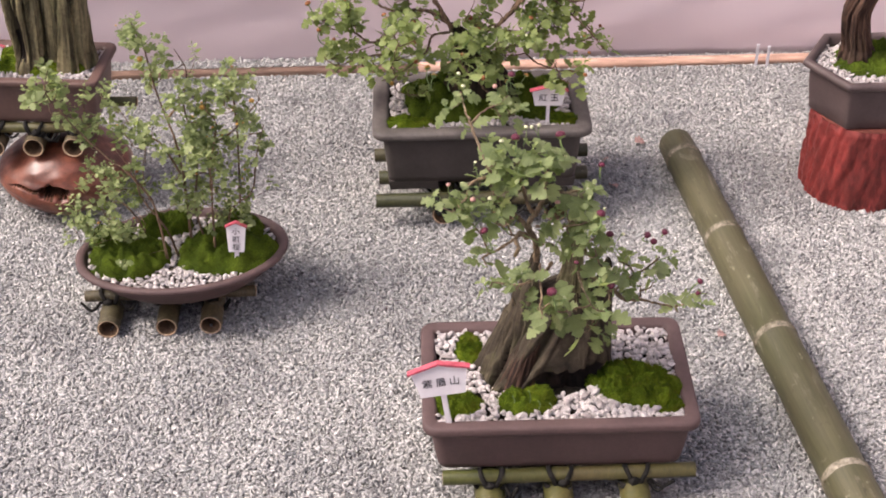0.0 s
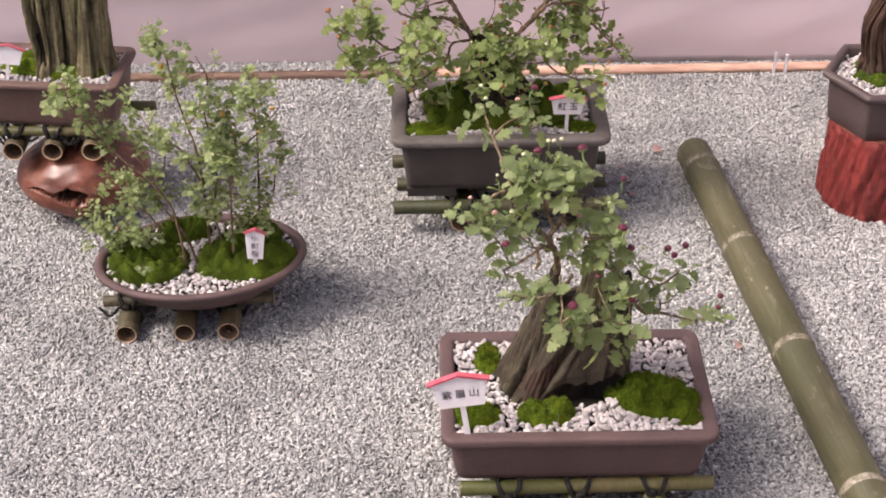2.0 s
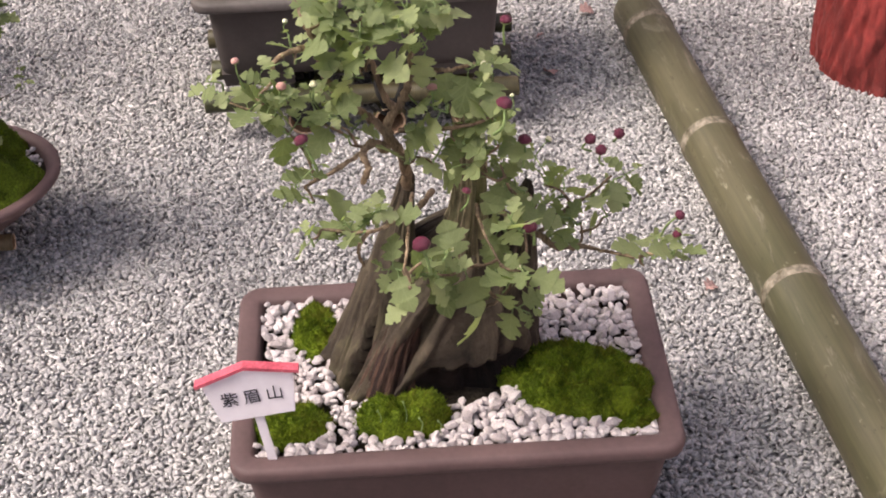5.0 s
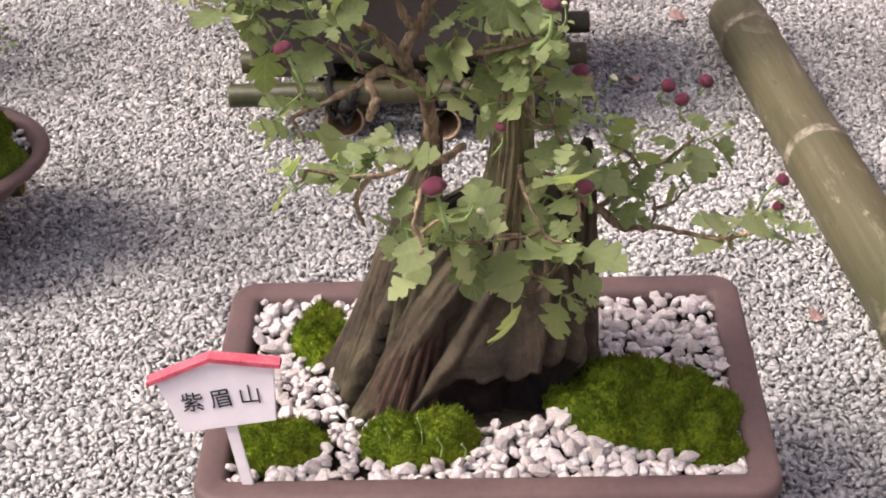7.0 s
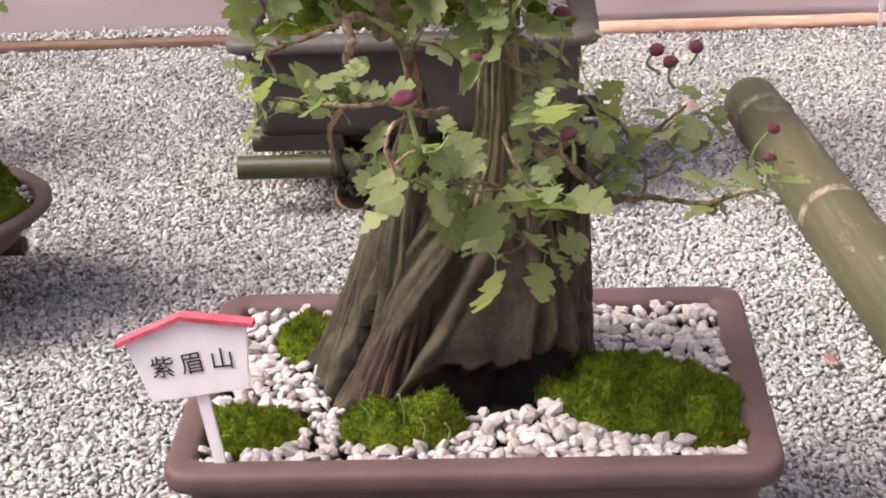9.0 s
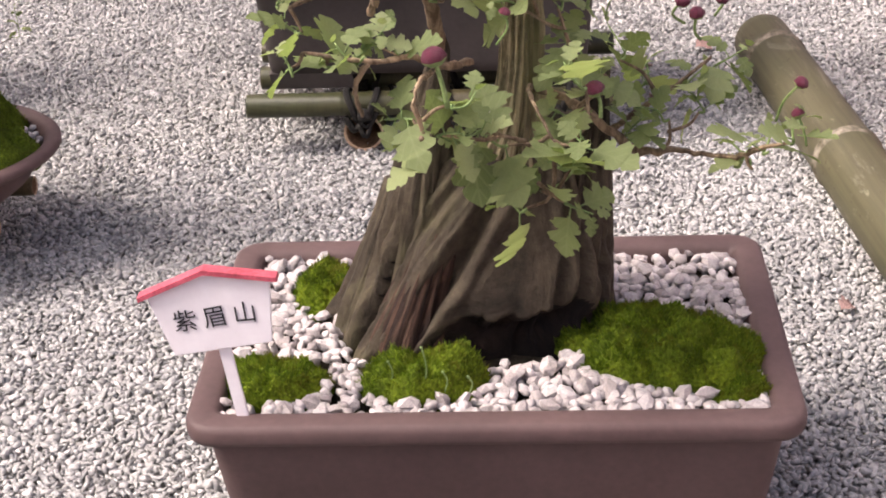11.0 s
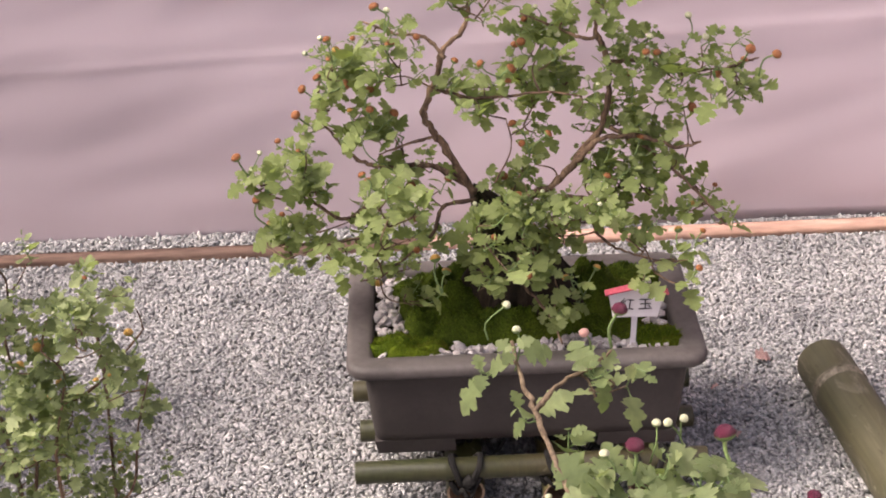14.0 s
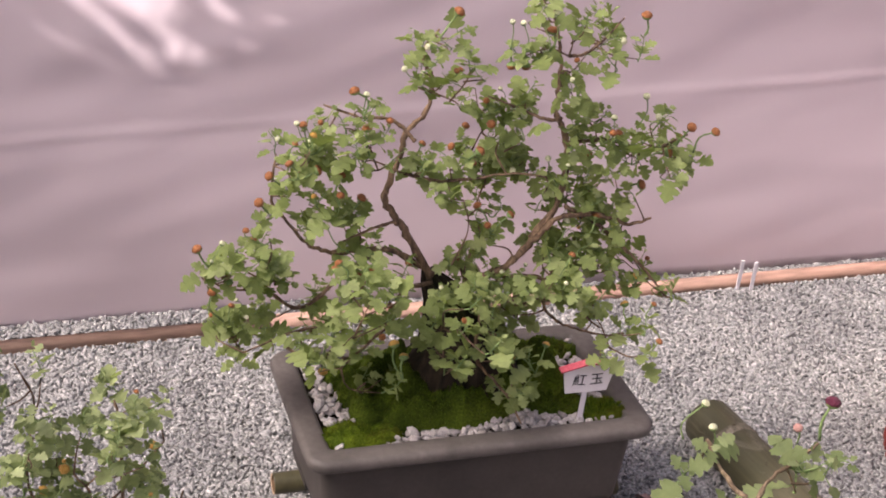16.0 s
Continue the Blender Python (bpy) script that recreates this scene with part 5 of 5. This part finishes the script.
def oval(a, b, z, n=64):
    return [Vector((a * math.cos(2 * math.pi * k / n), b * math.sin(2 * math.pi * k / n), z)) for k in range(n)]


bm = bmesh.new()
loft(bm, [oval(0.12, 0.08, 0.0), oval(0.135, 0.092, 0.003), oval(0.16, 0.11, 0.022), oval(0.176, 0.121, 0.042), oval(0.186, 0.128, 0.054)], True)
part("body", bm, CLAY_PURPLE, bowl)
bm = bmesh.new()
loft(bm, [oval(0.184, 0.126, 0.052), oval(0.196, 0.136, 0.054), oval(0.2, 0.139, 0.058), oval(0.2, 0.139, 0.063), oval(0.197, 0.136, 0.066), oval(0.186, 0.127, 0.066), oval(0.182, 0.123, 0.06), oval(0.178, 0.12, 0.045)])
part("rim", bm, CLAY_PURPLE, bowl)
bm = bmesh.new()
loft(bm, [oval(0.18, 0.122, 0.046), oval(0.18, 0.122, 0.052)], False, True)
part("soil", bm, SOIL, bowl)
ZB = 0.118
MOSS3 = [(-0.095, -0.005, 0.078, 0.066, 0.036), (0.082, -0.025, 0.096, 0.068, 0.034), (-0.03, 0.085, 0.055, 0.032, 0.034), (0.11, 0.05, 0.05, 0.045, 0.036), (-0.13, 0.045, 0.04, 0.04, 0.03)]


def keep3(x, y):
    if (x / 0.172) ** 2 + (y / 0.114) ** 2 > 1:
        return False
    return not any(((x - a) / (rx * 0.9)) ** 2 + ((y - b) / (ry * 0.9)) ** 2 < 1 for a, b, rx, ry, h in MOSS3)


pebbles("white_pebbles", (*BC, 0), BT, (-0.17, 0.17, -0.12, 0.12), ZB, 0.0085, 61, keep3, "white marble chips in the oval bowl", True)
for i, (a, b, rx, ry, h) in enumerate(MOSS3):
    moss((*BC, 0), BT, a, b, rx, ry, h, ZB - 0.003, 80 + i, "dark green moss mound in the oval bowl", True, 1600, 2.1)
pl = Plant("chrysanthemum_bonsai", "small-leaved chrysanthemum grove of thin stems in the oval bowl", 12, TWIG_DARK)
YC = 0.44
for pts, r0, r1 in (
        ([(-0.627, 0.125), (-0.628, 0.233), (-0.629, 0.344), (-0.655, 0.471), (-0.668, 0.549), (-0.685, 0.605)], 0.0036, 0.001),
        ([(-0.533, 0.125), (-0.53, 0.21), (-0.523, 0.371), (-0.524, 0.452), (-0.528, 0.486)], 0.003, 0.001),
        ([(-0.67, 0.125), (-0.68, 0.25), (-0.72, 0.32), (-0.749, 0.348), (-0.811, 0.417), (-0.842, 0.484), (-0.832, 0.528)], 0.0031, 0.001),
        ([(-0.58, 0.125), (-0.575, 0.25), (-0.57, 0.33), (-0.555, 0.4), (-0.57, 0.44)], 0.0028, 0.001),
        ([(-0.72, 0.125), (-0.735, 0.18), (-0.77, 0.2), (-0.81, 0.15)], 0.0026, 0.001),
        ([(-0.65, 0.125), (-0.665, 0.2), (-0.7, 0.26), (-0.71, 0.32), (-0.735, 0.36)], 0.0026, 0.001), ([(-0.55, 0.125), (-0.545, 0.22), (-0.5, 0.27), (-0.487, 0.34), (-0.47, 0.4)], 0.0024, 0.001), ([(-0.6, 0.125), (-0.61, 0.22), (-0.598, 0.33), (-0.61, 0.43), (-0.6, 0.5), (-0.615, 0.55)], 0.0026, 0.001),
        ([(-0.629, 0.3), (-0.66, 0.36), (-0.69, 0.38)], 0.0025, 0.001), ([(-0.57, 0.33), (-0.53, 0.36), (-0.48, 0.42)], 0.0025, 0.001), ([(-0.642, 0.41), (-0.61, 0.44), (-0.59, 0.45)], 0.0022, 0.001)):
    n = len(pts)
    yo = pl.rng.uniform(-0.03, 0.04)
    pl.limb([(x - 0.023, YC + yo + pl.rng.uniform(-0.012, 0.012), z) for x, z in pts], r0, r1)
L3 = leaf_set("leaf", LEAF_SMALL, 90)
TUFTS3 = []
for cx, cz, rx, rz, count in ((-0.775, 0.2, 0.075, 0.1, 56), (-0.56, 0.3, 0.095, 0.125, 72), (-0.63, 0.3, 0.07, 0.12, 22), (-0.672, 0.53, 0.035, 0.06, 13), (-0.625, 0.47, 0.04, 0.06, 12), (-0.525, 0.46, 0.04, 0.03, 12), (-0.846, 0.478, 0.035, 0.045, 15), (-0.79, 0.39, 0.05, 0.045, 15), (-0.71, 0.36, 0.05, 0.04, 10)):
    for _ in range(count):
        a, rr = pl.rng.uniform(0, 6.283), math.sqrt(pl.rng.random())
        TUFTS3.append((cx + rx * rr * math.cos(a), cz + rz * rr * math.sin(a)))
TUFTS3.sort(key=lambda q: q[1])
for x, z in TUFTS3:
    pl.tuft((x - 0.023, YC + pl.rng.gauss(0, 0.032), max(z, 0.15)), 6 if pl.rng.random() < 0.6 else 12, (1.0 if z < 0.3 else 1.3) * pl.rng.uniform(0.0115, 0.0155), 0.022, L3, 0, 0.7, 0.25, True, True)
for q in pl.rng.sample(pl.tips, 46):
    k = pl.rng.choice(("gold", "cream", "cream", "orange"))
    pl.bud(q + Vector((pl.rng.gauss(0, 0.004), pl.rng.gauss(0, 0.004), pl.rng.uniform(0.006, 0.014))), k, pl.rng.uniform(0.0022, 0.0036), tuple(q))
for x, z in ((-0.547, 0.412), (-0.62, 0.416), (-0.64, 0.402), (-0.6, 0.436), (-0.585, 0.39), (-0.515, 0.43), (-0.7, 0.53)):
    tip = min(pl.tips, key=lambda q: abs(q.x - x) + abs(q.z - z + 0.015) + 0.3 * abs(q.y - YC))
    way = Vector((x, tip.y - 0.004, z)) - tip
    pl.bud(tip + way.normalized() * min(way.length, 0.03), "gold", 0.0056, tuple(tip))
pl.finish(LEAF_SMALL)
name_board((-0.56, 0.372, 0.124), 0, 3, -6, 0.036, 0.062, 0.034, "小町桜", 0.0145, "narrow upright white name tag with a red peak", True, 0.8)

# ---- far left: polished burl, raft, pot and thick trunk ----
burl = tagged(empty("burl_stand", (-0.985, 0.825, 0.0), 0), "polished red brown hollow burl used as a plant stand", "wooden stand")
bm = bmesh.new()
rings, hole = [], set()
NB, KB = 90, 240
for i in range(NB):
    f = i / (NB - 1)
    x = -0.108 + 0.268 * f
    env = math.sin(math.pi * min(max(0.04 + 0.93 * f, 0), 1)) ** 0.55
    ring = []
    for k in range(KB):
        a = 2 * math.pi * k / KB
        y, z = 0.135 * env * math.cos(a), 0.076 + 0.08 * env * math.sin(a)
        s = 1 + 0.07 * noise.noise(Vector((x * 9, math.cos(a) * 1.6, math.sin(a) * 1.6))) + 0.03 * noise.noise(Vector((x * 28, math.cos(a) * 5, math.sin(a) * 5)))
        # a torn hollow low on the front, with a crack running away from it
        u, v = (x - 0.022) / 0.03, (a - 3.0 - 1.5 * (x - 0.022)) / 0.2
        u2, v2 = (x + 0.018) / 0.058, (a - 2.9 + 0.06 * math.sin(x * 90)) / 0.042
        n = 0.8 * noise.noise(Vector((x * 42, a * 7, 4))) + 0.35 * noise.noise(Vector((x * 110, a * 18, 9)))
        d = min(u * u + v * v, u2 * u2 + v2 * v2) + n
        gap = 1 / (1 + math.exp(min((d - 0.85) * 9, 50)))
        s *= 1 - 0.42 * gap
        if gap > 0.5 and i < NB - 1:
            hole.add(i * KB + k)
        ring.append(Vector((x, y * s, max(-0.004, (z - 0.08) * s + 0.08))))
    rings.append(ring)
loft(bm, rings, True, True)
bm.faces.ensure_lookup_table()
for k in hole:
    bm.faces[k].material_index = 1
bmesh.ops.recalc_face_normals(bm, faces=bm.faces[:])
cav = bm.copy()
bmesh.ops.delete(bm, geom=[f for f in bm.faces if f.material_index == 1], context="FACES")
bmesh.ops.delete(cav, geom=[f for f in cav.faces if f.material_index == 0], context="FACES")
for f in cav.faces:
    f.material_index = 0
part("body", bm, BURL, burl)
part("cavity", cav, BURL_INSIDE, burl, "dark splintered hollow")
stand((-0.985, 0.845, 0.151), -2, [(-0.01, -0.105, 0.07), (0.071, -0.105, 0.07), (-0.09, -0.105, 0.07), (-0.16, -0.1, 0.07)], [(-0.2, 0.12, -0.075), (-0.2, 0.182, 0.03)], 0.0215, 0.0105, "bamboo raft lying on the polished burl", BAMBOO_OLD, BAMBOO)
rect_pot("rectangular_pot", (-1.004, 0.842, 0.2125), -6, 0.325, 0.18, 0.106, 0.01, 0.012, 0.012, 0.02, CLAY_BROWN, "brown rectangular clay pot with a thick trunk")
pebbles("white_pebbles", (-1.004, 0.842, 0), -6, (-0.14, 0.14, -0.072, 0.072), 0.309, 0.008, 71, lambda x, y: abs(x) < 0.14 and abs(y) < 0.068, "white marble chips in the brown pot", True)
moss((-1.004, 0.842, 0), -6, 0.015, 0.008, 0.118, 0.05, 0.024, 0.307, 95, "green moss round the thick trunk", False, 2200, 3)
pl = Plant("old_trunk_bonsai", "thick algae-stained weathered bonsai trunk in the brown pot", 15, TWIG_DARK)
gnarled("stem", [(-0.995, 0.835, 0.305, 0.04, 0.042), (-0.992, 0.835, 0.365, 0.037, 0.04), (-0.996, 0.838, 0.46, 0.04, 0.04), (-1.0, 0.84, 0.62, 0.036, 0.036), (-1.0, 0.84, 0.75, 0.02, 0.02), (-1.0, 0.84, 0.78, 0.005, 0.005)], TRUNK_GREEN, pl.top, 25, 7, 0.3, 100, 90, hollows=[(4.4, 0.38, 0.25, 0.05, 0.4, 0)])
gnarled("stem", [(-0.912, 0.84, 0.305, 0.052, 0.046), (-0.912, 0.84, 0.365, 0.046, 0.043), (-0.912, 0.842, 0.46, 0.046, 0.042), (-0.915, 0.845, 0.62, 0.045, 0.04), (-0.92, 0.845, 0.75, 0.03, 0.026), (-0.92, 0.845, 0.78, 0.006, 0.006)], TRUNK_GREEN, pl.top, 27, 8, 0.12, 120, 90, hollows=[(5.2, 0.45, 0.1, 0.3, 0.3, 0)])
pl.top["category"] = "bonsai trunk"
pl.twigs.free()
pl.stalks.free()
name_board((-1.078, 0.79, 0.31), 0, 8, -10, 0.06, 0.04, 0.035, "", 0.018, "white name board with a red roof strip by the thick trunk")

# ---- far right: red-painted stump, six-sided pot ----
red = tagged(empty("stump_stand", (0.71, 0.81, 0.0)), "red painted rough log section used as a plant stand", "wooden stand")
gnarled("body", [(0, 0, -0.004, 0.118, 0.118), (0, 0, 0.03, 0.119, 0.119), (0, 0, 0.11, 0.113, 0.113), (0, 0, 0.172, 0.111, 0.111), (0, 0, 0.183, 0.106, 0.106)], RED_WOOD, red, 31, 14, 0.035, 170, 60, 0.045, cap=False)
bm = bmesh.new()
bmesh.ops.create_circle(bm, cap_ends=True, segments=48, radius=0.104)
bmesh.ops.translate(bm, verts=bm.verts[:], vec=(0, 0, 0.1825))
part("cut_face", bm, RED_WOOD_TOP, red, "bare sawn wood")
hexp = tagged(empty("hexagonal_pot", (0.702, 0.818, 0.183)), "dark brown six-sided clay pot on the red stump", "bonsai pot")


def hexa(r, z, rnd=0.06):
    out = []
    for k in range(6):
        a0, c = 2 * math.pi * k / 6, None
        p = Vector((math.cos(a0), math.sin(a0), 0))
        q = [Vector((math.cos(a0 + s * math.pi / 3), math.sin(a0 + s * math.pi / 3), 0)) for s in (-1, 1)]
        for w, t in ((q[0], rnd), (q[0], rnd * 0.3), (q[1], rnd * 0.3), (q[1], rnd)):
            out.append(p.lerp(w, t) * r + Vector((0, 0, z)))
    return out


bm = bmesh.new()
loft(bm, [hexa(0.108, 0.0), hexa(0.111, 0.004), hexa(0.114, 0.03), hexa(0.117, 0.06), hexa(0.119, 0.096)], True)
part("body", bm, CLAY_DARK, hexp)
bm = bmesh.new()
loft(bm, [hexa(0.117, 0.094), hexa(0.13, 0.097), hexa(0.134, 0.1), hexa(0.134, 0.107), hexa(0.13, 0.111), hexa(0.117, 0.111), hexa(0.114, 0.105), hexa(0.112, 0.085)])
part("rim", bm, CLAY_DARK, hexp)
bm = bmesh.new()
loft(bm, [hexa(0.114, 0.085), hexa(0.114, 0.092)], False, True)
part("soil", bm, SOIL, hexp)
pebbles("white_pebbles", (0.702, 0.818, 0), 0, (-0.11, 0.11, -0.1, 0.1), 0.28, 0.0085, 75, lambda x, y: math.hypot(x, y) < 0.097, "white marble chips in the six-sided pot", True)
moss((0.702, 0.818, 0), 0, 0.005, 0.012, 0.078, 0.068, 0.026, 0.275, 97, "green moss round the curved trunk", True, 1800, 2.0)
pl = Plant("curved_trunk_bonsai", "curved weathered bonsai trunk in the six-sided pot", 17, TWIG_DARK)
gnarled("trunk", [(0.683, 0.835, 0.286, 0.0456, 0.0427), (0.679, 0.835, 0.316, 0.0342, 0.0333), (0.67, 0.835, 0.356, 0.0323, 0.0314), (0.667, 0.835, 0.396, 0.0314, 0.0304), (0.685, 0.835, 0.446, 0.0314, 0.0285), (0.735, 0.835, 0.496, 0.0285, 0.0266), (0.795, 0.835, 0.526, 0.0247, 0.0228), (0.855, 0.835, 0.536, 0.0076, 0.0076)], DRIFT_DARK, pl.top, 33, 7, 0.2, 90, 90)
pl.top["category"] = "bonsai trunk"
pl.twigs.free()
pl.stalks.free()

# ---- the long bamboo pole on the gravel ----
pole = tagged(empty("bamboo_pole", (0.34, 0.925, 0.039)), "long thick olive green bamboo pole lying on the gravel", "bamboo pole")
aim = Vector((0.121, -1.0, 0.0)).normalized()
pole.matrix_world = Matrix.Translation((0.34, 0.925, 0.039)) @ aim.to_track_quat("Z", "Y").to_matrix().to_4x4()
NODES = (0.075, 0.375, 0.705, 1.075, 1.44)
prof = [(0.0, 0.031), (0.0008, 0.0355), (0.003, 0.0365)]
s = 0.003
for i, nd in enumerate(NODES):
    r = 0.037 + 0.001 * i
    for t in (0.25, 0.5, 0.75):
        prof.append((s + (nd - s) * t, r))
    prof += [(nd - 0.008, r), (nd - 0.003, r * 1.045)]
    prof += [(nd, r * 0.975), (nd + 0.003, r * 1.04), (nd + 0.009, r * 1.005)]
    s = nd + 0.009
prof += [(1.6, 0.04), (1.601, 0.034)]
bm = bmesh.new()
loft(bm, [[Vector((math.cos(2 * math.pi * k / 40) * r, math.sin(2 * math.pi * k / 40) * r, z)) for k in range(40)] for z, r in prof], True, True)
bmesh.ops.recalc_face_normals(bm, faces=bm.faces[:])
part("culm", bm, BAMBOO_BIG, pole)
for i, nd in enumerate(NODES):
    r = (0.037 + 0.001 * i) * 1.03
    bm = bmesh.new()
    rings = []
    for dz, rr in ((-0.008, 0.985), (-0.004, 1.025), (-0.001, 1.0), (0.003, 1.03), (0.008, 0.985)):
        rings.append([Vector((math.cos(a) * r * rr * (1 + 0.008 * noise.noise(Vector((a * 3, dz * 200, i)))), math.sin(a) * r * rr, nd + dz + 0.0012 * noise.noise(Vector((math.cos(a) * 3, math.sin(a) * 3, i))))) for a in [2 * math.pi * k / 48 for k in range(48)]])
    loft(bm, rings)
    part("node_ring", bm, BAMBOO_NODE, pole, "pale scarred bamboo node")

# ---- fallen leaves on the gravel ----
FALLEN = leaf_mesh("dry_leaf", DRY_LEAF, 0.6, 0.75, 0.5, 0.5, 99)
for x, y, a, s in ((0.331, 0.28, 40, 0.021), (0.2, 0.797, 120, 0.026), (0.26, 0.982, 10, 0.026), (0.197, 0.918, 200, 0.014)):
    ob = new("fallen_leaf", FALLEN)
    ob.matrix_world = pose(x, y, 0.008, 8, -6, a) @ Matrix.Scale(s, 4)
    tagged(ob, "dry pinkish brown leaf fallen on the gravel", "leaf", "fallen leaves")

# ---- an unseen leafy branch, added only to shape the sun shaft's patch ----
pl = Plant("shadow_branch", "unseen leafy branch added to break up the sun patch", 23, TWIG_DARK)
eye, aimp = Vector((-1.5, -1.1, 2.25)), Vector((-0.44, 1.36, 0.75))
mid = eye.lerp(aimp, 0.36)
pl.limb([mid + Vector((-3.3, -0.3, 0.45)), mid + Vector((-1.7, -0.15, 0.4)), mid + Vector((-0.7, -0.05, 0.2)), mid + Vector((-0.25, 0, 0.06)), mid + Vector((0.0, 0, 0.03)), mid + Vector((0.12, 0, -0.03))], 0.012, 0.002)
blade = bmesh.new()
rows4 = [[blade.verts.new((x, s * 0.075 * math.sin(math.pi * min(0.97, 0.06 + 0.94 * x)) ** 0.8, 0.05 * abs(s) - 0.12 * x * x)) for s in (-1, 0, 1)] for x in [k / 8 for k in range(9)]]
for a, b in zip(rows4, rows4[1:]):
    for k in (0, 1):
        blade.faces.new((a[k], b[k], b[k + 1], a[k + 1]))
NARROW = bpy.data.meshes.new("leaf")
blade.to_mesh(NARROW)
blade.free()
NARROW.materials.append(LEAF_BACK)
for _ in range(44):
    a, rr = pl.rng.uniform(0, 6.283), 0.13 * math.sqrt(pl.rng.random())
    q = mid + Vector((rr * math.cos(a), 0.05 * math.cos(a), rr * math.sin(a) - 0.035 - 0.02 * math.cos(a)))
    axis = Vector((0.8, 0.1, -0.75)) + Vector((pl.rng.gauss(0, 0.22), pl.rng.gauss(0, 0.2), pl.rng.gauss(0, 0.22)))
    near = min(pl.nodes, key=lambda n: (n - q).length)
    pl.twig(near, q, 0.0012, 0.0008)
    share("leaf", NARROW, pl.top, leaf_pose(q, axis, Vector((pl.rng.gauss(0, 0.3), -1, 0.5)), pl.rng.uniform(0.07, 0.11)))
pl.top["category"] = "branch"
pl.finish(LEAF_BACK_I)

# ---- two thin white strips put in for slits of sunlight on the backdrop ----
for x, h in ((0.595, 0.062), (0.622, 0.056)):
    bm = bmesh.new()
    box_bm(bm, -0.0034, 0.0034, -0.0014, 0.0014, -0.01, h, 0.0004)
    ob = part("label_stake", bm, BOARD, smooth=False)
    ob.matrix_world = pose(x, wall_y(x) - 0.018, 0.0, 4, 0, 0)
    tagged(ob, "thin white strip standing in for a slit of sunlight on the backdrop", "stake", "white stakes")
